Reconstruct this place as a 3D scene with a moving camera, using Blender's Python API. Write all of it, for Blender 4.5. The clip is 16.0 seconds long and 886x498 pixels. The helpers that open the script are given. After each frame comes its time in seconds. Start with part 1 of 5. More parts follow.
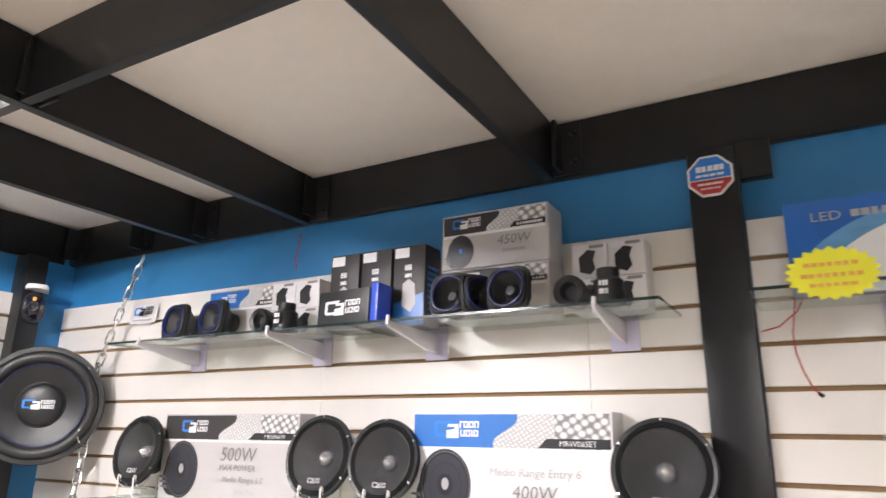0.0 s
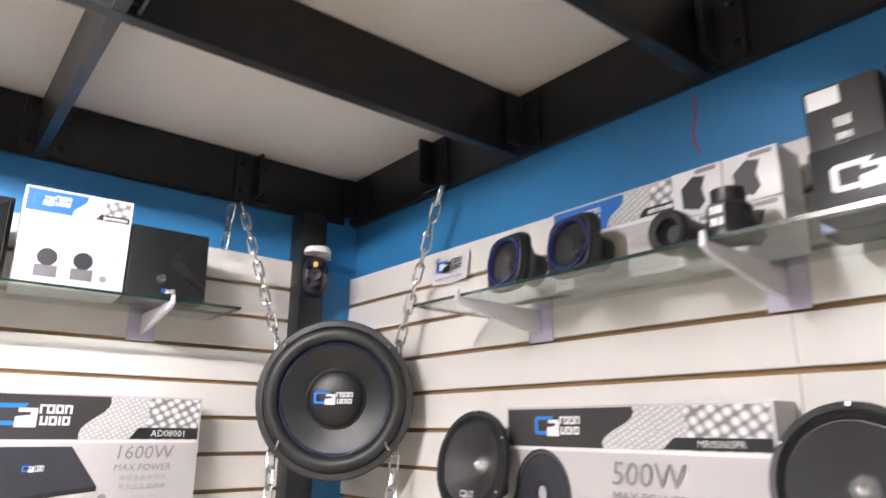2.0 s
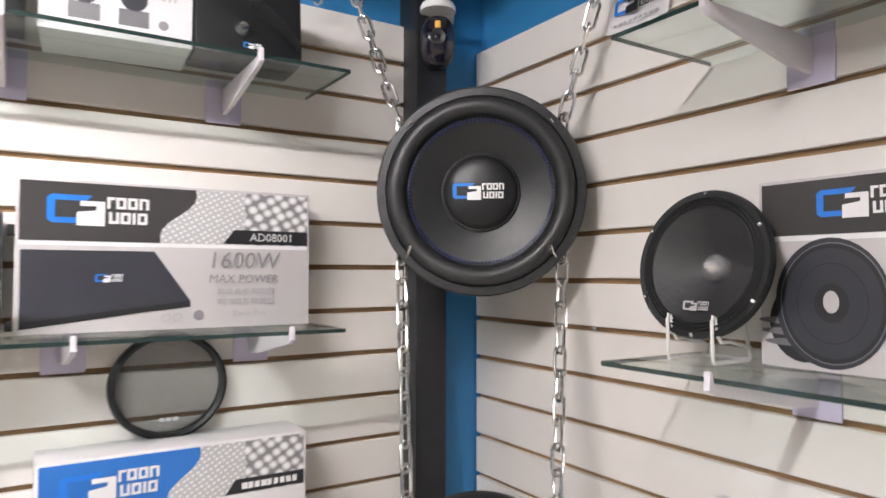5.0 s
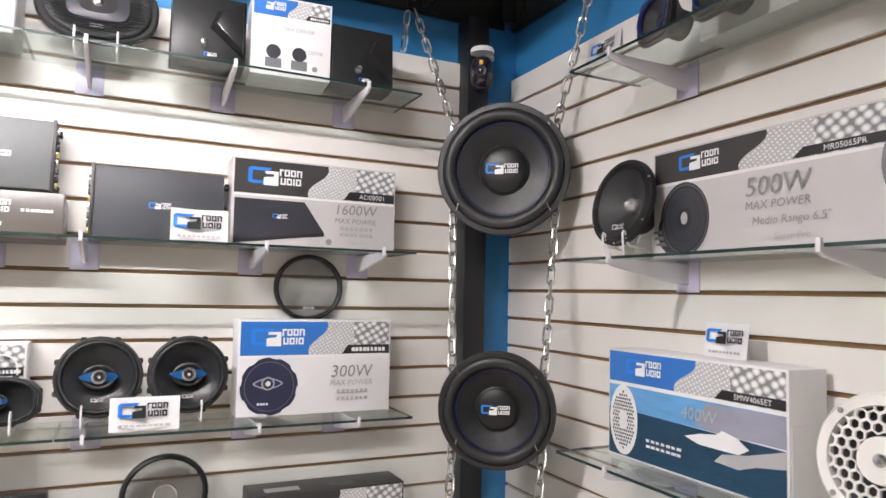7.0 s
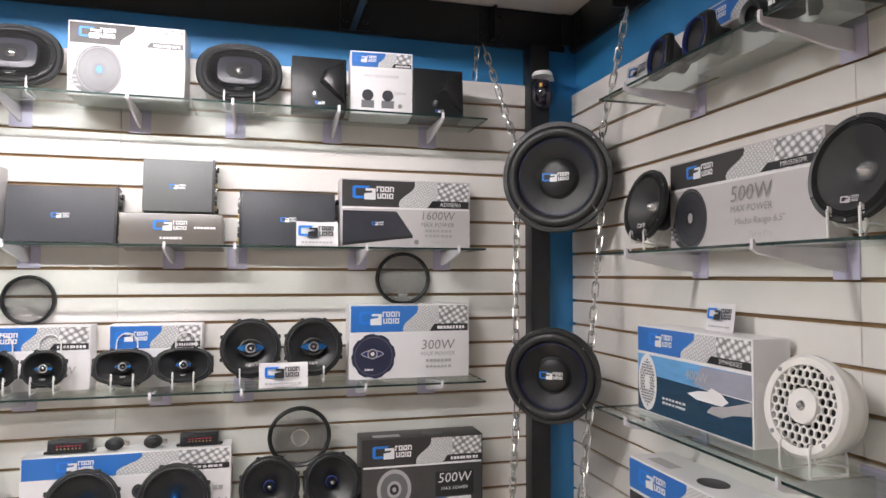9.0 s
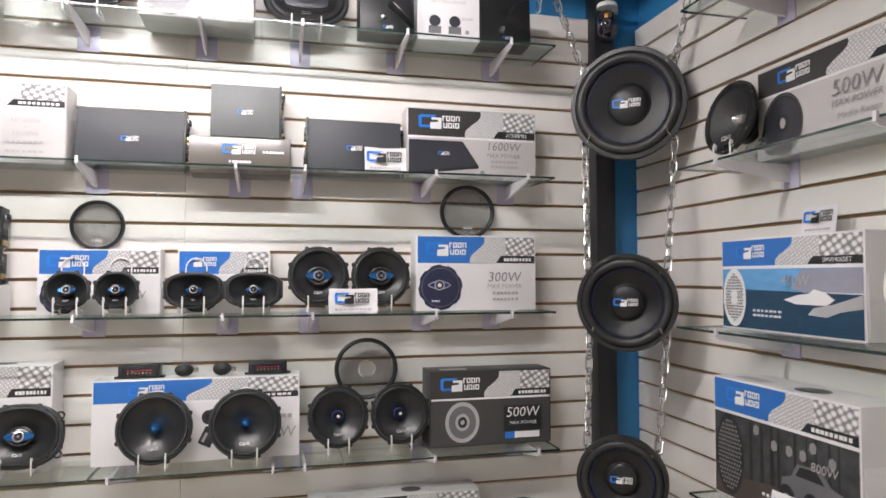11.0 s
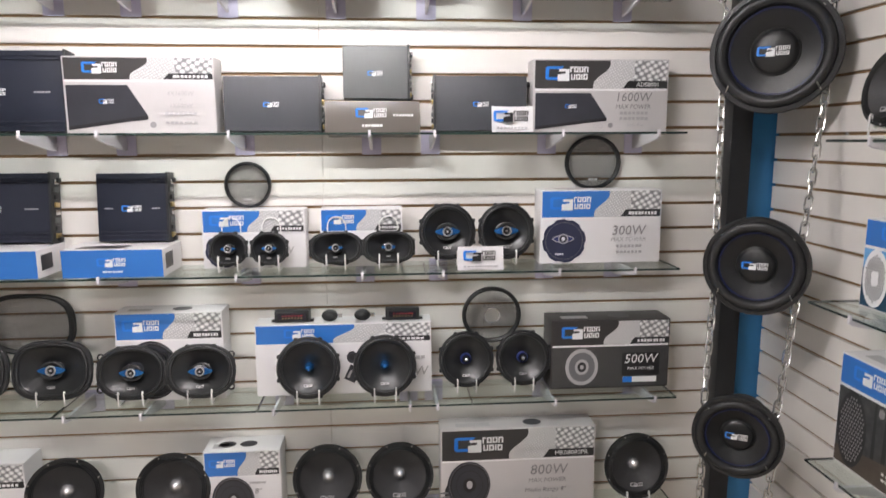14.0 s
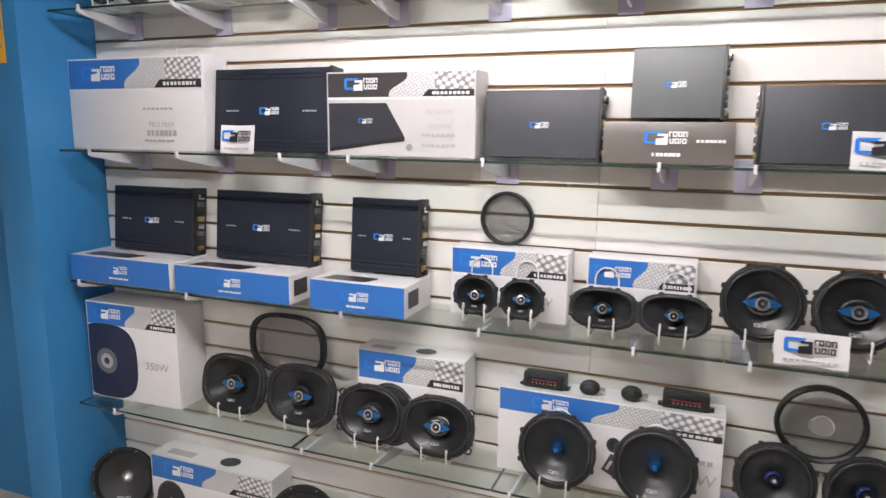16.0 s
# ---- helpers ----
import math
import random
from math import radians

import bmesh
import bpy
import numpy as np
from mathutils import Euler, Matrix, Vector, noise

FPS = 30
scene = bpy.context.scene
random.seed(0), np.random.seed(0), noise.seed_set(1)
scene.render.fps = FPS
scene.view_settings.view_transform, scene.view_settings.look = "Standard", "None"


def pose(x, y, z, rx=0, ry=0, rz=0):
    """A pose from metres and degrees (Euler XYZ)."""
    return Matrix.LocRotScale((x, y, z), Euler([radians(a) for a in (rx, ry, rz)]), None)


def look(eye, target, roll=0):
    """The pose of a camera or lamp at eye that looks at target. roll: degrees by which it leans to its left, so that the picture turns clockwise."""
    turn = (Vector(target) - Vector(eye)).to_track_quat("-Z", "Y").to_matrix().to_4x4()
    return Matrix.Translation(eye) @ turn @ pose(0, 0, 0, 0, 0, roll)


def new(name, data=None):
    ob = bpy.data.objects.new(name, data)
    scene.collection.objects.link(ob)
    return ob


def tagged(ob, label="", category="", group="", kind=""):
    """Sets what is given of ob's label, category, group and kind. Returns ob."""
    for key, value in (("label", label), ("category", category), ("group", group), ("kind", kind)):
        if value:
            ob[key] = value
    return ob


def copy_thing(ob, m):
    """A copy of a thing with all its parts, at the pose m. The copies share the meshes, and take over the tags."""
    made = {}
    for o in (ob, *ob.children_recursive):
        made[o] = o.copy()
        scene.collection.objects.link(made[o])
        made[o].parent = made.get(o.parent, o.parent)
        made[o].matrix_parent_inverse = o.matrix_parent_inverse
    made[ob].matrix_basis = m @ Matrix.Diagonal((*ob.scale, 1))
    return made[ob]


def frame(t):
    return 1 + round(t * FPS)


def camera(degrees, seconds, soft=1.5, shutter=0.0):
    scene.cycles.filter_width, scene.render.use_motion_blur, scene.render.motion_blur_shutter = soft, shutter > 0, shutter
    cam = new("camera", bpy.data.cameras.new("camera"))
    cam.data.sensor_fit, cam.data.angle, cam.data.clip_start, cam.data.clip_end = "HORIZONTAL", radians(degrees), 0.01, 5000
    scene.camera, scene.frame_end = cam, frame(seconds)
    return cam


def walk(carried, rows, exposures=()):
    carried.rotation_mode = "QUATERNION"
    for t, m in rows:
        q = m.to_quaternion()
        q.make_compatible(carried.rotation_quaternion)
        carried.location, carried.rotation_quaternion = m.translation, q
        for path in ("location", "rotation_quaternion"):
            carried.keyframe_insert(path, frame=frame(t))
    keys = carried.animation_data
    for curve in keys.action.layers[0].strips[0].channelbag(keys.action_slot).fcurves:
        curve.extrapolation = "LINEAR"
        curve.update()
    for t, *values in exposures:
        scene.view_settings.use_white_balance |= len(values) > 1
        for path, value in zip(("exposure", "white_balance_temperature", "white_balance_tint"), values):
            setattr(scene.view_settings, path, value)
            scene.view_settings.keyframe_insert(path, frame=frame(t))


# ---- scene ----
cam = camera(67.2, 16.0, soft=1.5, shutter=0.3)
PATH = [
    (0, (-1.242, -2.149, 1.454), (0.43, -1.196, 1.999), 0.9),
    (0.5, (-1.178, -1.987, 1.458), (0.471, -1.001, 2.014), 1.1),
    (1, (-1.106, -1.835, 1.479), (0.506, -0.78, 2.016), 0.6),
    (1.5, (-0.957, -1.694, 1.51), (0.433, -0.355, 2.032), 0.2),
    (2, (-0.849, -1.479, 1.463), (0.356, 0.027, 1.99), 0.6),
    (2.5, (-0.799, -1.247, 1.423), (0.358, 0.319, 1.882), 0.8),
    (3, (-0.743, -1.066, 1.426), (0.411, 0.559, 1.595), 0.5),
    (3.5, (-0.634, -0.949, 1.458), (0.503, 0.696, 1.519), 0.1),
    (4, (-0.604, -0.918, 1.468), (0.517, 0.738, 1.521), -0.1),
    (4.5, (-0.636, -0.962, 1.448), (0.452, 0.715, 1.511), -0.0),
    (5, (-0.743, -1.085, 1.4), (0.329, 0.602, 1.473), 0.1),
    (5.2, (-0.804, -1.131, 1.387), (0.254, 0.566, 1.437), -0.0),
    (7.3, (-0.965, -1.714, 1.216), (-0.161, 0.112, 1.352), 1.0),
    (7.5, (-0.97, -1.774, 1.237), (-0.21, 0.073, 1.341), 0.7),
    (8, (-0.93, -1.929, 1.25), (-0.342, -0.018, 1.32), -0.1),
    (8.2, (-0.911, -1.965, 1.25), (-0.397, -0.033, 1.313), 0.3),
    (10.3, (-1.117, -2.034, 1.147), (-0.583, -0.109, 1.249), -0.2),
    (10.5, (-1.127, -2.019, 1.117), (-0.597, -0.093, 1.216), -0.1),
    (11, (-1.1, -1.939, 1.038), (-0.621, 0.001, 1.12), -0.0),
    (11.5, (-1.131, -1.881, 0.995), (-0.676, 0.066, 1.042), 0.2),
    (12, (-1.169, -1.862, 0.998), (-0.722, 0.081, 0.841), 0.0),
    (12.5, (-1.124, -1.851, 1.009), (-0.767, 0.088, 0.673), -0.2),
    (13, (-1.134, -1.84, 1.016), (-0.866, 0.11, 0.662), -0.4),
    (13.5, (-1.187, -1.91, 1.121), (-1.022, 0.058, 0.802), -0.2),
    (14, (-1.154, -1.984, 1.3), (-1.0, -0.017, 0.977), -0.2),
    (14.5, (-0.903, -1.945, 1.396), (-1.216, -0.002, 1.038), -0.4),
    (15, (-0.87, -1.84, 1.392), (-1.391, 0.055, 1.026), 0.3),
    (15.5, (-0.985, -1.688, 1.397), (-1.656, 0.162, 1.041), 0.7),
    (16, (-1.118, -1.573, 1.382), (-1.839, 0.26, 1.034), 0.6),
]
# the phone's own exposure drifts along the way
EXPOSURE = [(0.0, 0.86), (1.0, 0.88), (1.5, 0.78), (2.5, 0.42), (3.0, 0.22), (3.5, 0.22), (4.0, 0.34), (5.0, 0.24), (7.5, 0.02), (8.0, -0.15), (10.5, -0.22), (11.5, -0.06), (12.0, 0.10), (12.5, 0.41), (13.0, 0.36), (13.5, 0.02), (14.5, -0.32), (15.0, -0.29), (16.0, -0.33)]
walk(cam, [(t, look(eye, target, roll)) for t, eye, target, roll in PATH], EXPOSURE)

# ---- light: two unseen ceiling tubes over the middle of the shop, faint bluish world ----
world = bpy.data.worlds.new("shop_world")
scene.world = world
world.use_nodes = True
world.node_tree.nodes["Background"].inputs["Color"].default_value = (0.75, 0.85, 1.0, 1)
world.node_tree.nodes["Background"].inputs["Strength"].default_value = 0.3



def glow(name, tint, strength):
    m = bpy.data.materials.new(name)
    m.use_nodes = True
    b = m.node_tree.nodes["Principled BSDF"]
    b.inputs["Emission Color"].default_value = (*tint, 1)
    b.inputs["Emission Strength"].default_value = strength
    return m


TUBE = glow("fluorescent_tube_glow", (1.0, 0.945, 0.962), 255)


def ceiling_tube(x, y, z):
    """A bare fluorescent tube, never in view, that hangs from the ceiling on two rods."""
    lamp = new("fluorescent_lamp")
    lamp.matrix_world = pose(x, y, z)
    tagged(lamp, "lit bare white fluorescent tube hung from the ceiling, out of view", "lamp", "ceiling tubes")
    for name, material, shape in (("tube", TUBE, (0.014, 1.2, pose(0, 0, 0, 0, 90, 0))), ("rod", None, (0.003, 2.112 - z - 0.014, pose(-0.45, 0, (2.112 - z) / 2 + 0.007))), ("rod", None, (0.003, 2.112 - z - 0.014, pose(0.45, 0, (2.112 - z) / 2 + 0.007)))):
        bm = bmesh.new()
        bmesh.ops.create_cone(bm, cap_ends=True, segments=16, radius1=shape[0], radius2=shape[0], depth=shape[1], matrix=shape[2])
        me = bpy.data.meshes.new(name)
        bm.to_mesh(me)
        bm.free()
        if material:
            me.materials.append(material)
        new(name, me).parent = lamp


# set where the shelf and joist shadows point
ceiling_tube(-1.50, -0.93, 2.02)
# second tube added as fill for the rest of the room, no known source
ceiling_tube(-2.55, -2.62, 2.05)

# ---- materials ----


def nodes_of(m):
    return m.node_tree.nodes, m.node_tree.links


def mat(name, base, rough=0.5, metal=0.0, vary=0.06, grain=40.0, bump=0.0, coat=0.0, stretch=(1, 1, 1), spec=0.5, blotch=3.0):
    """A surface with variation at two scales and fine relief."""
    m = bpy.data.materials.new(name)
    m.use_nodes = True
    nd, ln = nodes_of(m)
    b = nd["Principled BSDF"]
    b.inputs["Roughness"].default_value = rough
    b.inputs["Metallic"].default_value = metal
    b.inputs["Coat Weight"].default_value = coat
    b.inputs["Specular IOR Level"].default_value = spec
    tc, mp = nd.new("ShaderNodeTexCoord"), nd.new("ShaderNodeMapping")
    mp.inputs["Scale"].default_value = stretch
    ln.new(tc.outputs["Object"], mp.inputs["Vector"])
    fine, wide = nd.new("ShaderNodeTexNoise"), nd.new("ShaderNodeTexNoise")
    fine.inputs["Scale"].default_value, wide.inputs["Scale"].default_value = grain, blotch
    fine.inputs["Detail"].default_value = 3
    info = nd.new("ShaderNodeObjectInfo")
    for n in (fine, wide):
        ln.new(mp.outputs["Vector"], n.inputs["Vector"])
    add = nd.new("ShaderNodeMath")
    add.operation = "ADD"
    ln.new(fine.outputs["Fac"], add.inputs[0])
    ln.new(wide.outputs["Fac"], add.inputs[1])
    add2 = nd.new("ShaderNodeMath")
    add2.operation = "MULTIPLY_ADD"
    add2.inputs[1].default_value = 0.4
    ln.new(info.outputs["Random"], add2.inputs[0])
    ln.new(add.outputs[0], add2.inputs[2])
    rmp = nd.new("ShaderNodeMapRange")
    rmp.inputs["From Min"].default_value, rmp.inputs["From Max"].default_value = 0.5, 1.9
    rmp.inputs["To Min"].default_value, rmp.inputs["To Max"].default_value = 1 - vary, 1 + vary
    ln.new(add2.outputs[0], rmp.inputs["Value"])
    mul = nd.new("ShaderNodeVectorMath")
    mul.operation = "SCALE"
    mul.inputs[0].default_value = base
    ln.new(rmp.outputs[0], mul.inputs["Scale"])
    ln.new(mul.outputs[0], b.inputs["Base Color"])
    rr = nd.new("ShaderNodeMapRange")
    rr.inputs["To Min"].default_value, rr.inputs["To Max"].default_value = max(rough - 0.08, 0.02), min(rough + 0.08, 1)
    ln.new(wide.outputs["Fac"], rr.inputs["Value"])
    ln.new(rr.outputs[0], b.inputs["Roughness"])
    if bump:
        bp = nd.new("ShaderNodeBump")
        bp.inputs["Strength"].default_value, bp.inputs["Distance"].default_value = bump, 0.002
        ln.new(fine.outputs["Fac"], bp.inputs["Height"])
        ln.new(bp.outputs["Normal"], b.inputs["Normal"])
    return m


def pane_glass(name, tint):
    """A clear pane: light goes straight through, and the surface mirrors more at a slant."""
    m = bpy.data.materials.new(name)
    m.use_nodes = True
    nd, ln = nodes_of(m)
    tr, gl, lw, mx = nd.new("ShaderNodeBsdfTransparent"), nd.new("ShaderNodeBsdfGlossy"), nd.new("ShaderNodeLayerWeight"), nd.new("ShaderNodeMixShader")
    tr.inputs["Color"].default_value = (*tint, 1)
    gl.inputs["Roughness"].default_value = 0.03
    lw.inputs["Blend"].default_value = 0.5
    pw, ma = nd.new("ShaderNodeMath"), nd.new("ShaderNodeMath")
    pw.operation, ma.operation = "POWER", "MULTIPLY_ADD"
    pw.inputs[1].default_value, ma.inputs[1].default_value, ma.inputs[2].default_value = 4.0, 0.55, 0.03
    ln.new(lw.outputs["Facing"], pw.inputs[0])
    ln.new(pw.outputs[0], ma.inputs[0])
    ln.new(ma.outputs[0], mx.inputs["Fac"])
    ln.new(tr.outputs[0], mx.inputs[1])
    ln.new(gl.outputs[0], mx.inputs[2])
    ln.new(mx.outputs[0], nd["Material Output"].inputs["Surface"])
    return m


def dotted(name, back, ball, scale, rough=0.35):
    """Printed rows of shaded balls that swell to one side."""
    m = mat(name, back, rough)
    nd, ln = nodes_of(m)
    b = nd["Principled BSDF"]
    tc, mp, vo = nd.new("ShaderNodeTexCoord"), nd.new("ShaderNodeMapping"), nd.new("ShaderNodeTexVoronoi")
    mp.inputs["Rotation"].default_value = (0, radians(32), 0)
    mp.inputs["Scale"].default_value = (scale, 0.0, scale * 1.15)
    vo.inputs["Randomness"].default_value = 0.2
    vo.inputs["Scale"].default_value = 1.0
    rp = nd.new("ShaderNodeValToRGB")
    rp.color_ramp.elements[0].color, rp.color_ramp.elements[0].position = (*ball, 1), 0.20
    rp.color_ramp.elements[1].color, rp.color_ramp.elements[1].position = (*back, 1), 0.53
    mid = rp.color_ramp.elements.new(0.44)
    mid.color = (*[c * 0.55 for c in ball], 1)
    ln.new(tc.outputs["Object"], mp.inputs["Vector"])
    ln.new(mp.outputs["Vector"], vo.inputs["Vector"])
    ln.new(vo.outputs["Distance"], rp.inputs["Fac"])
    ln.new(rp.outputs["Color"], b.inputs["Base Color"])
    return m


def mesh_cloth(name, base, pitch, open_share):
    """Perforated sheet: small round holes that let light through."""
    m = mat(name, base, 0.45, vary=0.1)
    nd, ln = nodes_of(m)
    b, out = nd["Principled BSDF"], nd["Material Output"]
    tc, mp, vo = nd.new("ShaderNodeTexCoord"), nd.new("ShaderNodeMapping"), nd.new("ShaderNodeTexVoronoi")
    mp.inputs["Scale"].default_value = (1 / pitch, 0, 1 / pitch)
    vo.inputs["Randomness"].default_value = 0.0
    vo.inputs["Scale"].default_value = 1.0
    lt = nd.new("ShaderNodeMath")
    lt.operation = "LESS_THAN"
    lt.inputs[1].default_value = open_share
    tr, mx = nd.new("ShaderNodeBsdfTransparent"), nd.new("ShaderNodeMixShader")
    ln.new(tc.outputs["Object"], mp.inputs["Vector"])
    ln.new(mp.outputs["Vector"], vo.inputs["Vector"])
    ln.new(vo.outputs["Distance"], lt.inputs[0])
    ln.new(lt.outputs[0], mx.inputs["Fac"])
    ln.new(b.outputs[0], mx.inputs[1])
    ln.new(tr.outputs[0], mx.inputs[2])
    ln.new(mx.outputs[0], out.inputs["Surface"])
    return m


SLAT = mat("melamine_slat", (0.80, 0.775, 0.735), 0.34, vary=0.035, grain=18, blotch=1.2, bump=0.02)
# brown of raw board, darkened to include the shade deep in the slots
MDF = mat("raw_fibreboard", (0.31, 0.195, 0.10), 0.85, vary=0.15, grain=90, bump=0.2)
BLUE = mat("blue_wall_paint", (0.035, 0.225, 0.50), 0.5, vary=0.10, grain=14, blotch=2.2, bump=0.25)
STEEL = mat("black_painted_steel", (0.017, 0.018, 0.020), 0.32, vary=0.3, grain=20, bump=0.12, spec=0.32)
CEIL = mat("ceiling_board", (0.88, 0.835, 0.79), 0.8, vary=0.05, grain=30, blotch=2.0, bump=0.1)
# only for the unseen closing walls; tone chosen for how much light they bounce
WALLW = mat("cream_closing_wall", (0.50, 0.48, 0.45), 0.8, vary=0.06, grain=20, bump=0.15)
TILE = mat("beige_floor_tile", (0.55, 0.48, 0.39), 0.36, vary=0.07, grain=60, blotch=14.0, bump=0.03)
GROUT = mat("dark_grout", (0.10, 0.085, 0.07), 0.9, vary=0.2, bump=0.3)
GLASS = pane_glass("float_glass", (0.93, 0.97, 0.955))
GLASSEDGE = mat("green_glass_edge", (0.018, 0.038, 0.034), 0.15, vary=0.2, coat=0.5)
ACRYL = mat("white_moulded_plastic", (0.72, 0.70, 0.74), 0.35, vary=0.04)
BACKPL = mat("lilac_tinted_plastic", (0.60, 0.57, 0.72), 0.3, vary=0.05)
WIRE = mat("white_coated_wire", (0.82, 0.82, 0.80), 0.35, vary=0.03)
CHROME = mat("zinc_plated_steel", (0.72, 0.72, 0.70), 0.22, 1.0, vary=0.12, grain=60)
PLUG = mat("satin_silver_plug", (0.80, 0.80, 0.81), 0.27, 0.8, vary=0.05)
SHINE = mat("polished_aluminium", (0.70, 0.70, 0.71), 0.22, 1.0, vary=0.05)
BODY = mat("black_coated_steel", (0.019, 0.020, 0.021), 0.42, vary=0.2, grain=60, bump=0.05, spec=0.4)
RUBBER = mat("black_rubber", (0.022, 0.023, 0.024), 0.42, spec=0.36, vary=0.15, grain=50, bump=0.04)
PAPER = mat("black_pressed_paper_cone", (0.026, 0.026, 0.028), 0.62, vary=0.2, grain=140, bump=0.25)
GLOSS = mat("glossy_black_cone", (0.014, 0.015, 0.016), 0.40, vary=0.15, grain=80, bump=0.05, spec=0.34)
CONE = mat("black_coated_cone", (0.016, 0.017, 0.018), 0.36, vary=0.2, grain=110, bump=0.08, spec=0.36)
BLUEM = mat("anodised_blue_metal", (0.03, 0.18, 0.50), 0.24, 0.75, vary=0.1)
BLUEP = mat("blue_plastic", (0.02, 0.07, 0.55), 0.35, vary=0.08)
BLUETRIM = mat("dark_blue_trim", (0.014, 0.026, 0.13), 0.4, vary=0.1)
WHITEC = mat("white_printed_card", (0.78, 0.77, 0.78), 0.38, vary=0.05, grain=8, blotch=5, coat=0.15, bump=0.02)
SILVERC = mat("silver_grey_printed_card", (0.56, 0.54, 0.54), 0.34, vary=0.06, grain=7, blotch=4, coat=0.15, bump=0.02)
DARKC = mat("charcoal_printed_card", (0.045, 0.042, 0.042), 0.42, vary=0.12, grain=10, spec=0.35)
BLUEC = mat("blue_printed_card", (0.030, 0.165, 0.52), 0.33, vary=0.07, grain=9, coat=0.2)
BROWNC = mat("taupe_printed_card", (0.115, 0.102, 0.090), 0.30, vary=0.08, grain=12, coat=0.3, bump=0.03)
INKB = mat("blue_ink", (0.02, 0.20, 0.68), 0.35, vary=0.05)
INKW = mat("white_ink", (0.82, 0.82, 0.82), 0.35, vary=0.03)
INKG = mat("grey_ink", (0.27, 0.26, 0.27), 0.4, vary=0.08)
INKL = mat("pale_grey_ink", (0.44, 0.43, 0.44), 0.4, vary=0.08)
INKK = mat("black_ink", (0.018, 0.018, 0.02), 0.35, vary=0.1)
INKR = mat("red_ink", (0.42, 0.03, 0.03), 0.4, vary=0.05)
INKY = mat("orange_ink", (0.75, 0.40, 0.03), 0.4, vary=0.05)
YELLOW = mat("fluorescent_yellow_card", (0.90, 0.88, 0.02), 0.55, vary=0.03)
DOTS = dotted("printed_ball_rows", (0.22, 0.22, 0.23), (0.84, 0.84, 0.84), 62)
DOTS_S = dotted("printed_fine_ball_rows", (0.50, 0.50, 0.51), (0.78, 0.78, 0.78), 130)
CARBON = dotted("printed_carbon_weave", (0.035, 0.035, 0.035), (0.095, 0.095, 0.095), 190)
GRILLE = mesh_cloth("perforated_black_steel", (0.05, 0.05, 0.048), 0.0024, 0.43)
MARINE = mat("white_gloss_plastic", (0.78, 0.77, 0.74), 0.25, vary=0.03, coat=0.3)
PIANO = mat("piano_black_plastic", (0.016, 0.016, 0.017), 0.20, vary=0.1, spec=0.45)
LENS = mat("dark_lens_plastic", (0.012, 0.010, 0.02), 0.06, vary=0.1, coat=0.6)
AMPBLUE = mat("blue_black_extruded_aluminium", (0.015, 0.018, 0.030), 0.44, 0.0, vary=0.15, grain=30, spec=0.28, stretch=(1, 1, 9))
AMPGREY = mat("brushed_dark_grey_aluminium", (0.050, 0.053, 0.060), 0.46, 0.0, vary=0.12, grain=30, spec=0.28, stretch=(9, 1, 1))
AMPSILV = mat("brushed_mid_grey_aluminium", (0.125, 0.132, 0.132), 0.46, 0.1, vary=0.1, grain=30, spec=0.28, stretch=(9, 1, 1))
BRASS = mat("brass_terminal", (0.55, 0.42, 0.18), 0.3, 1.0, vary=0.1)
SKYP = mat("printed_sky", (0.12, 0.33, 0.60), 0.35, vary=0.35, grain=22, blotch=9, stretch=(1, 1, 3))
DUSKP = mat("printed_dusk", (0.30, 0.31, 0.38), 0.35, vary=0.15, grain=22, blotch=9, stretch=(1, 1, 3))
SEAP = mat("printed_sea", (0.012, 0.045, 0.085), 0.35, vary=0.5, grain=60, blotch=14, stretch=(1, 1, 5))
WOODSP = mat("printed_forest", (0.060, 0.064, 0.066), 0.38, vary=0.9, grain=45, blotch=16)
MUDP = mat("printed_mud", (0.075, 0.058, 0.046), 0.38, vary=0.5, grain=40, blotch=12)
NAVYP = mat("printed_navy_speaker", (0.022, 0.026, 0.062), 0.35, vary=0.35, grain=22)
DARKP = mat("printed_dark_speaker", (0.035, 0.036, 0.045), 0.35, vary=0.3, grain=20)
MIDP = mat("printed_grey", (0.16, 0.16, 0.17), 0.35, vary=0.2, grain=20)
POSTERB = mat("poster_blue", (0.02, 0.14, 0.50), 0.3, vary=0.2, grain=8, blotch=4)

# ---- mesh helpers ----


def link_mesh(name, bm, material, smooth=True, bevel=0.0):
    if bevel:
        bmesh.ops.bevel(bm, geom=bm.edges[:], offset=bevel, segments=2, affect="EDGES", profile=0.6)
    bmesh.ops.recalc_face_normals(bm, faces=bm.faces[:])
    me = bpy.data.meshes.new(name)
    bm.to_mesh(me)
    bm.free()
    me.materials.append(material)
    if smooth:
        me.shade_smooth()
        me.set_sharp_from_angle(angle=radians(35))
    return me


def part(name, bm, material, parent, label="", bevel=0.0, smooth=True, m=None):
    me = bm if isinstance(bm, bpy.types.Mesh) else link_mesh(name, bm, material, smooth, bevel)
    ob = new(name, me)
    ob.parent = parent
    if m is not None:
        ob.matrix_basis = m
    return tagged(ob, label) if label else ob


def thing(name, m, label, category, group="", kind=""):
    ob = new(name)
    ob.empty_display_size = 0.05
    ob.matrix_world = m
    return tagged(ob, label, category, group, kind)


def structure(name, bm, material, label, category, bevel=0.0, smooth=True, m=None):
    ob = new(name, link_mesh(name, bm, material, smooth, bevel))
    if m is not None:
        ob.matrix_world = m
    return tagged(ob, label, category, "", "structure")


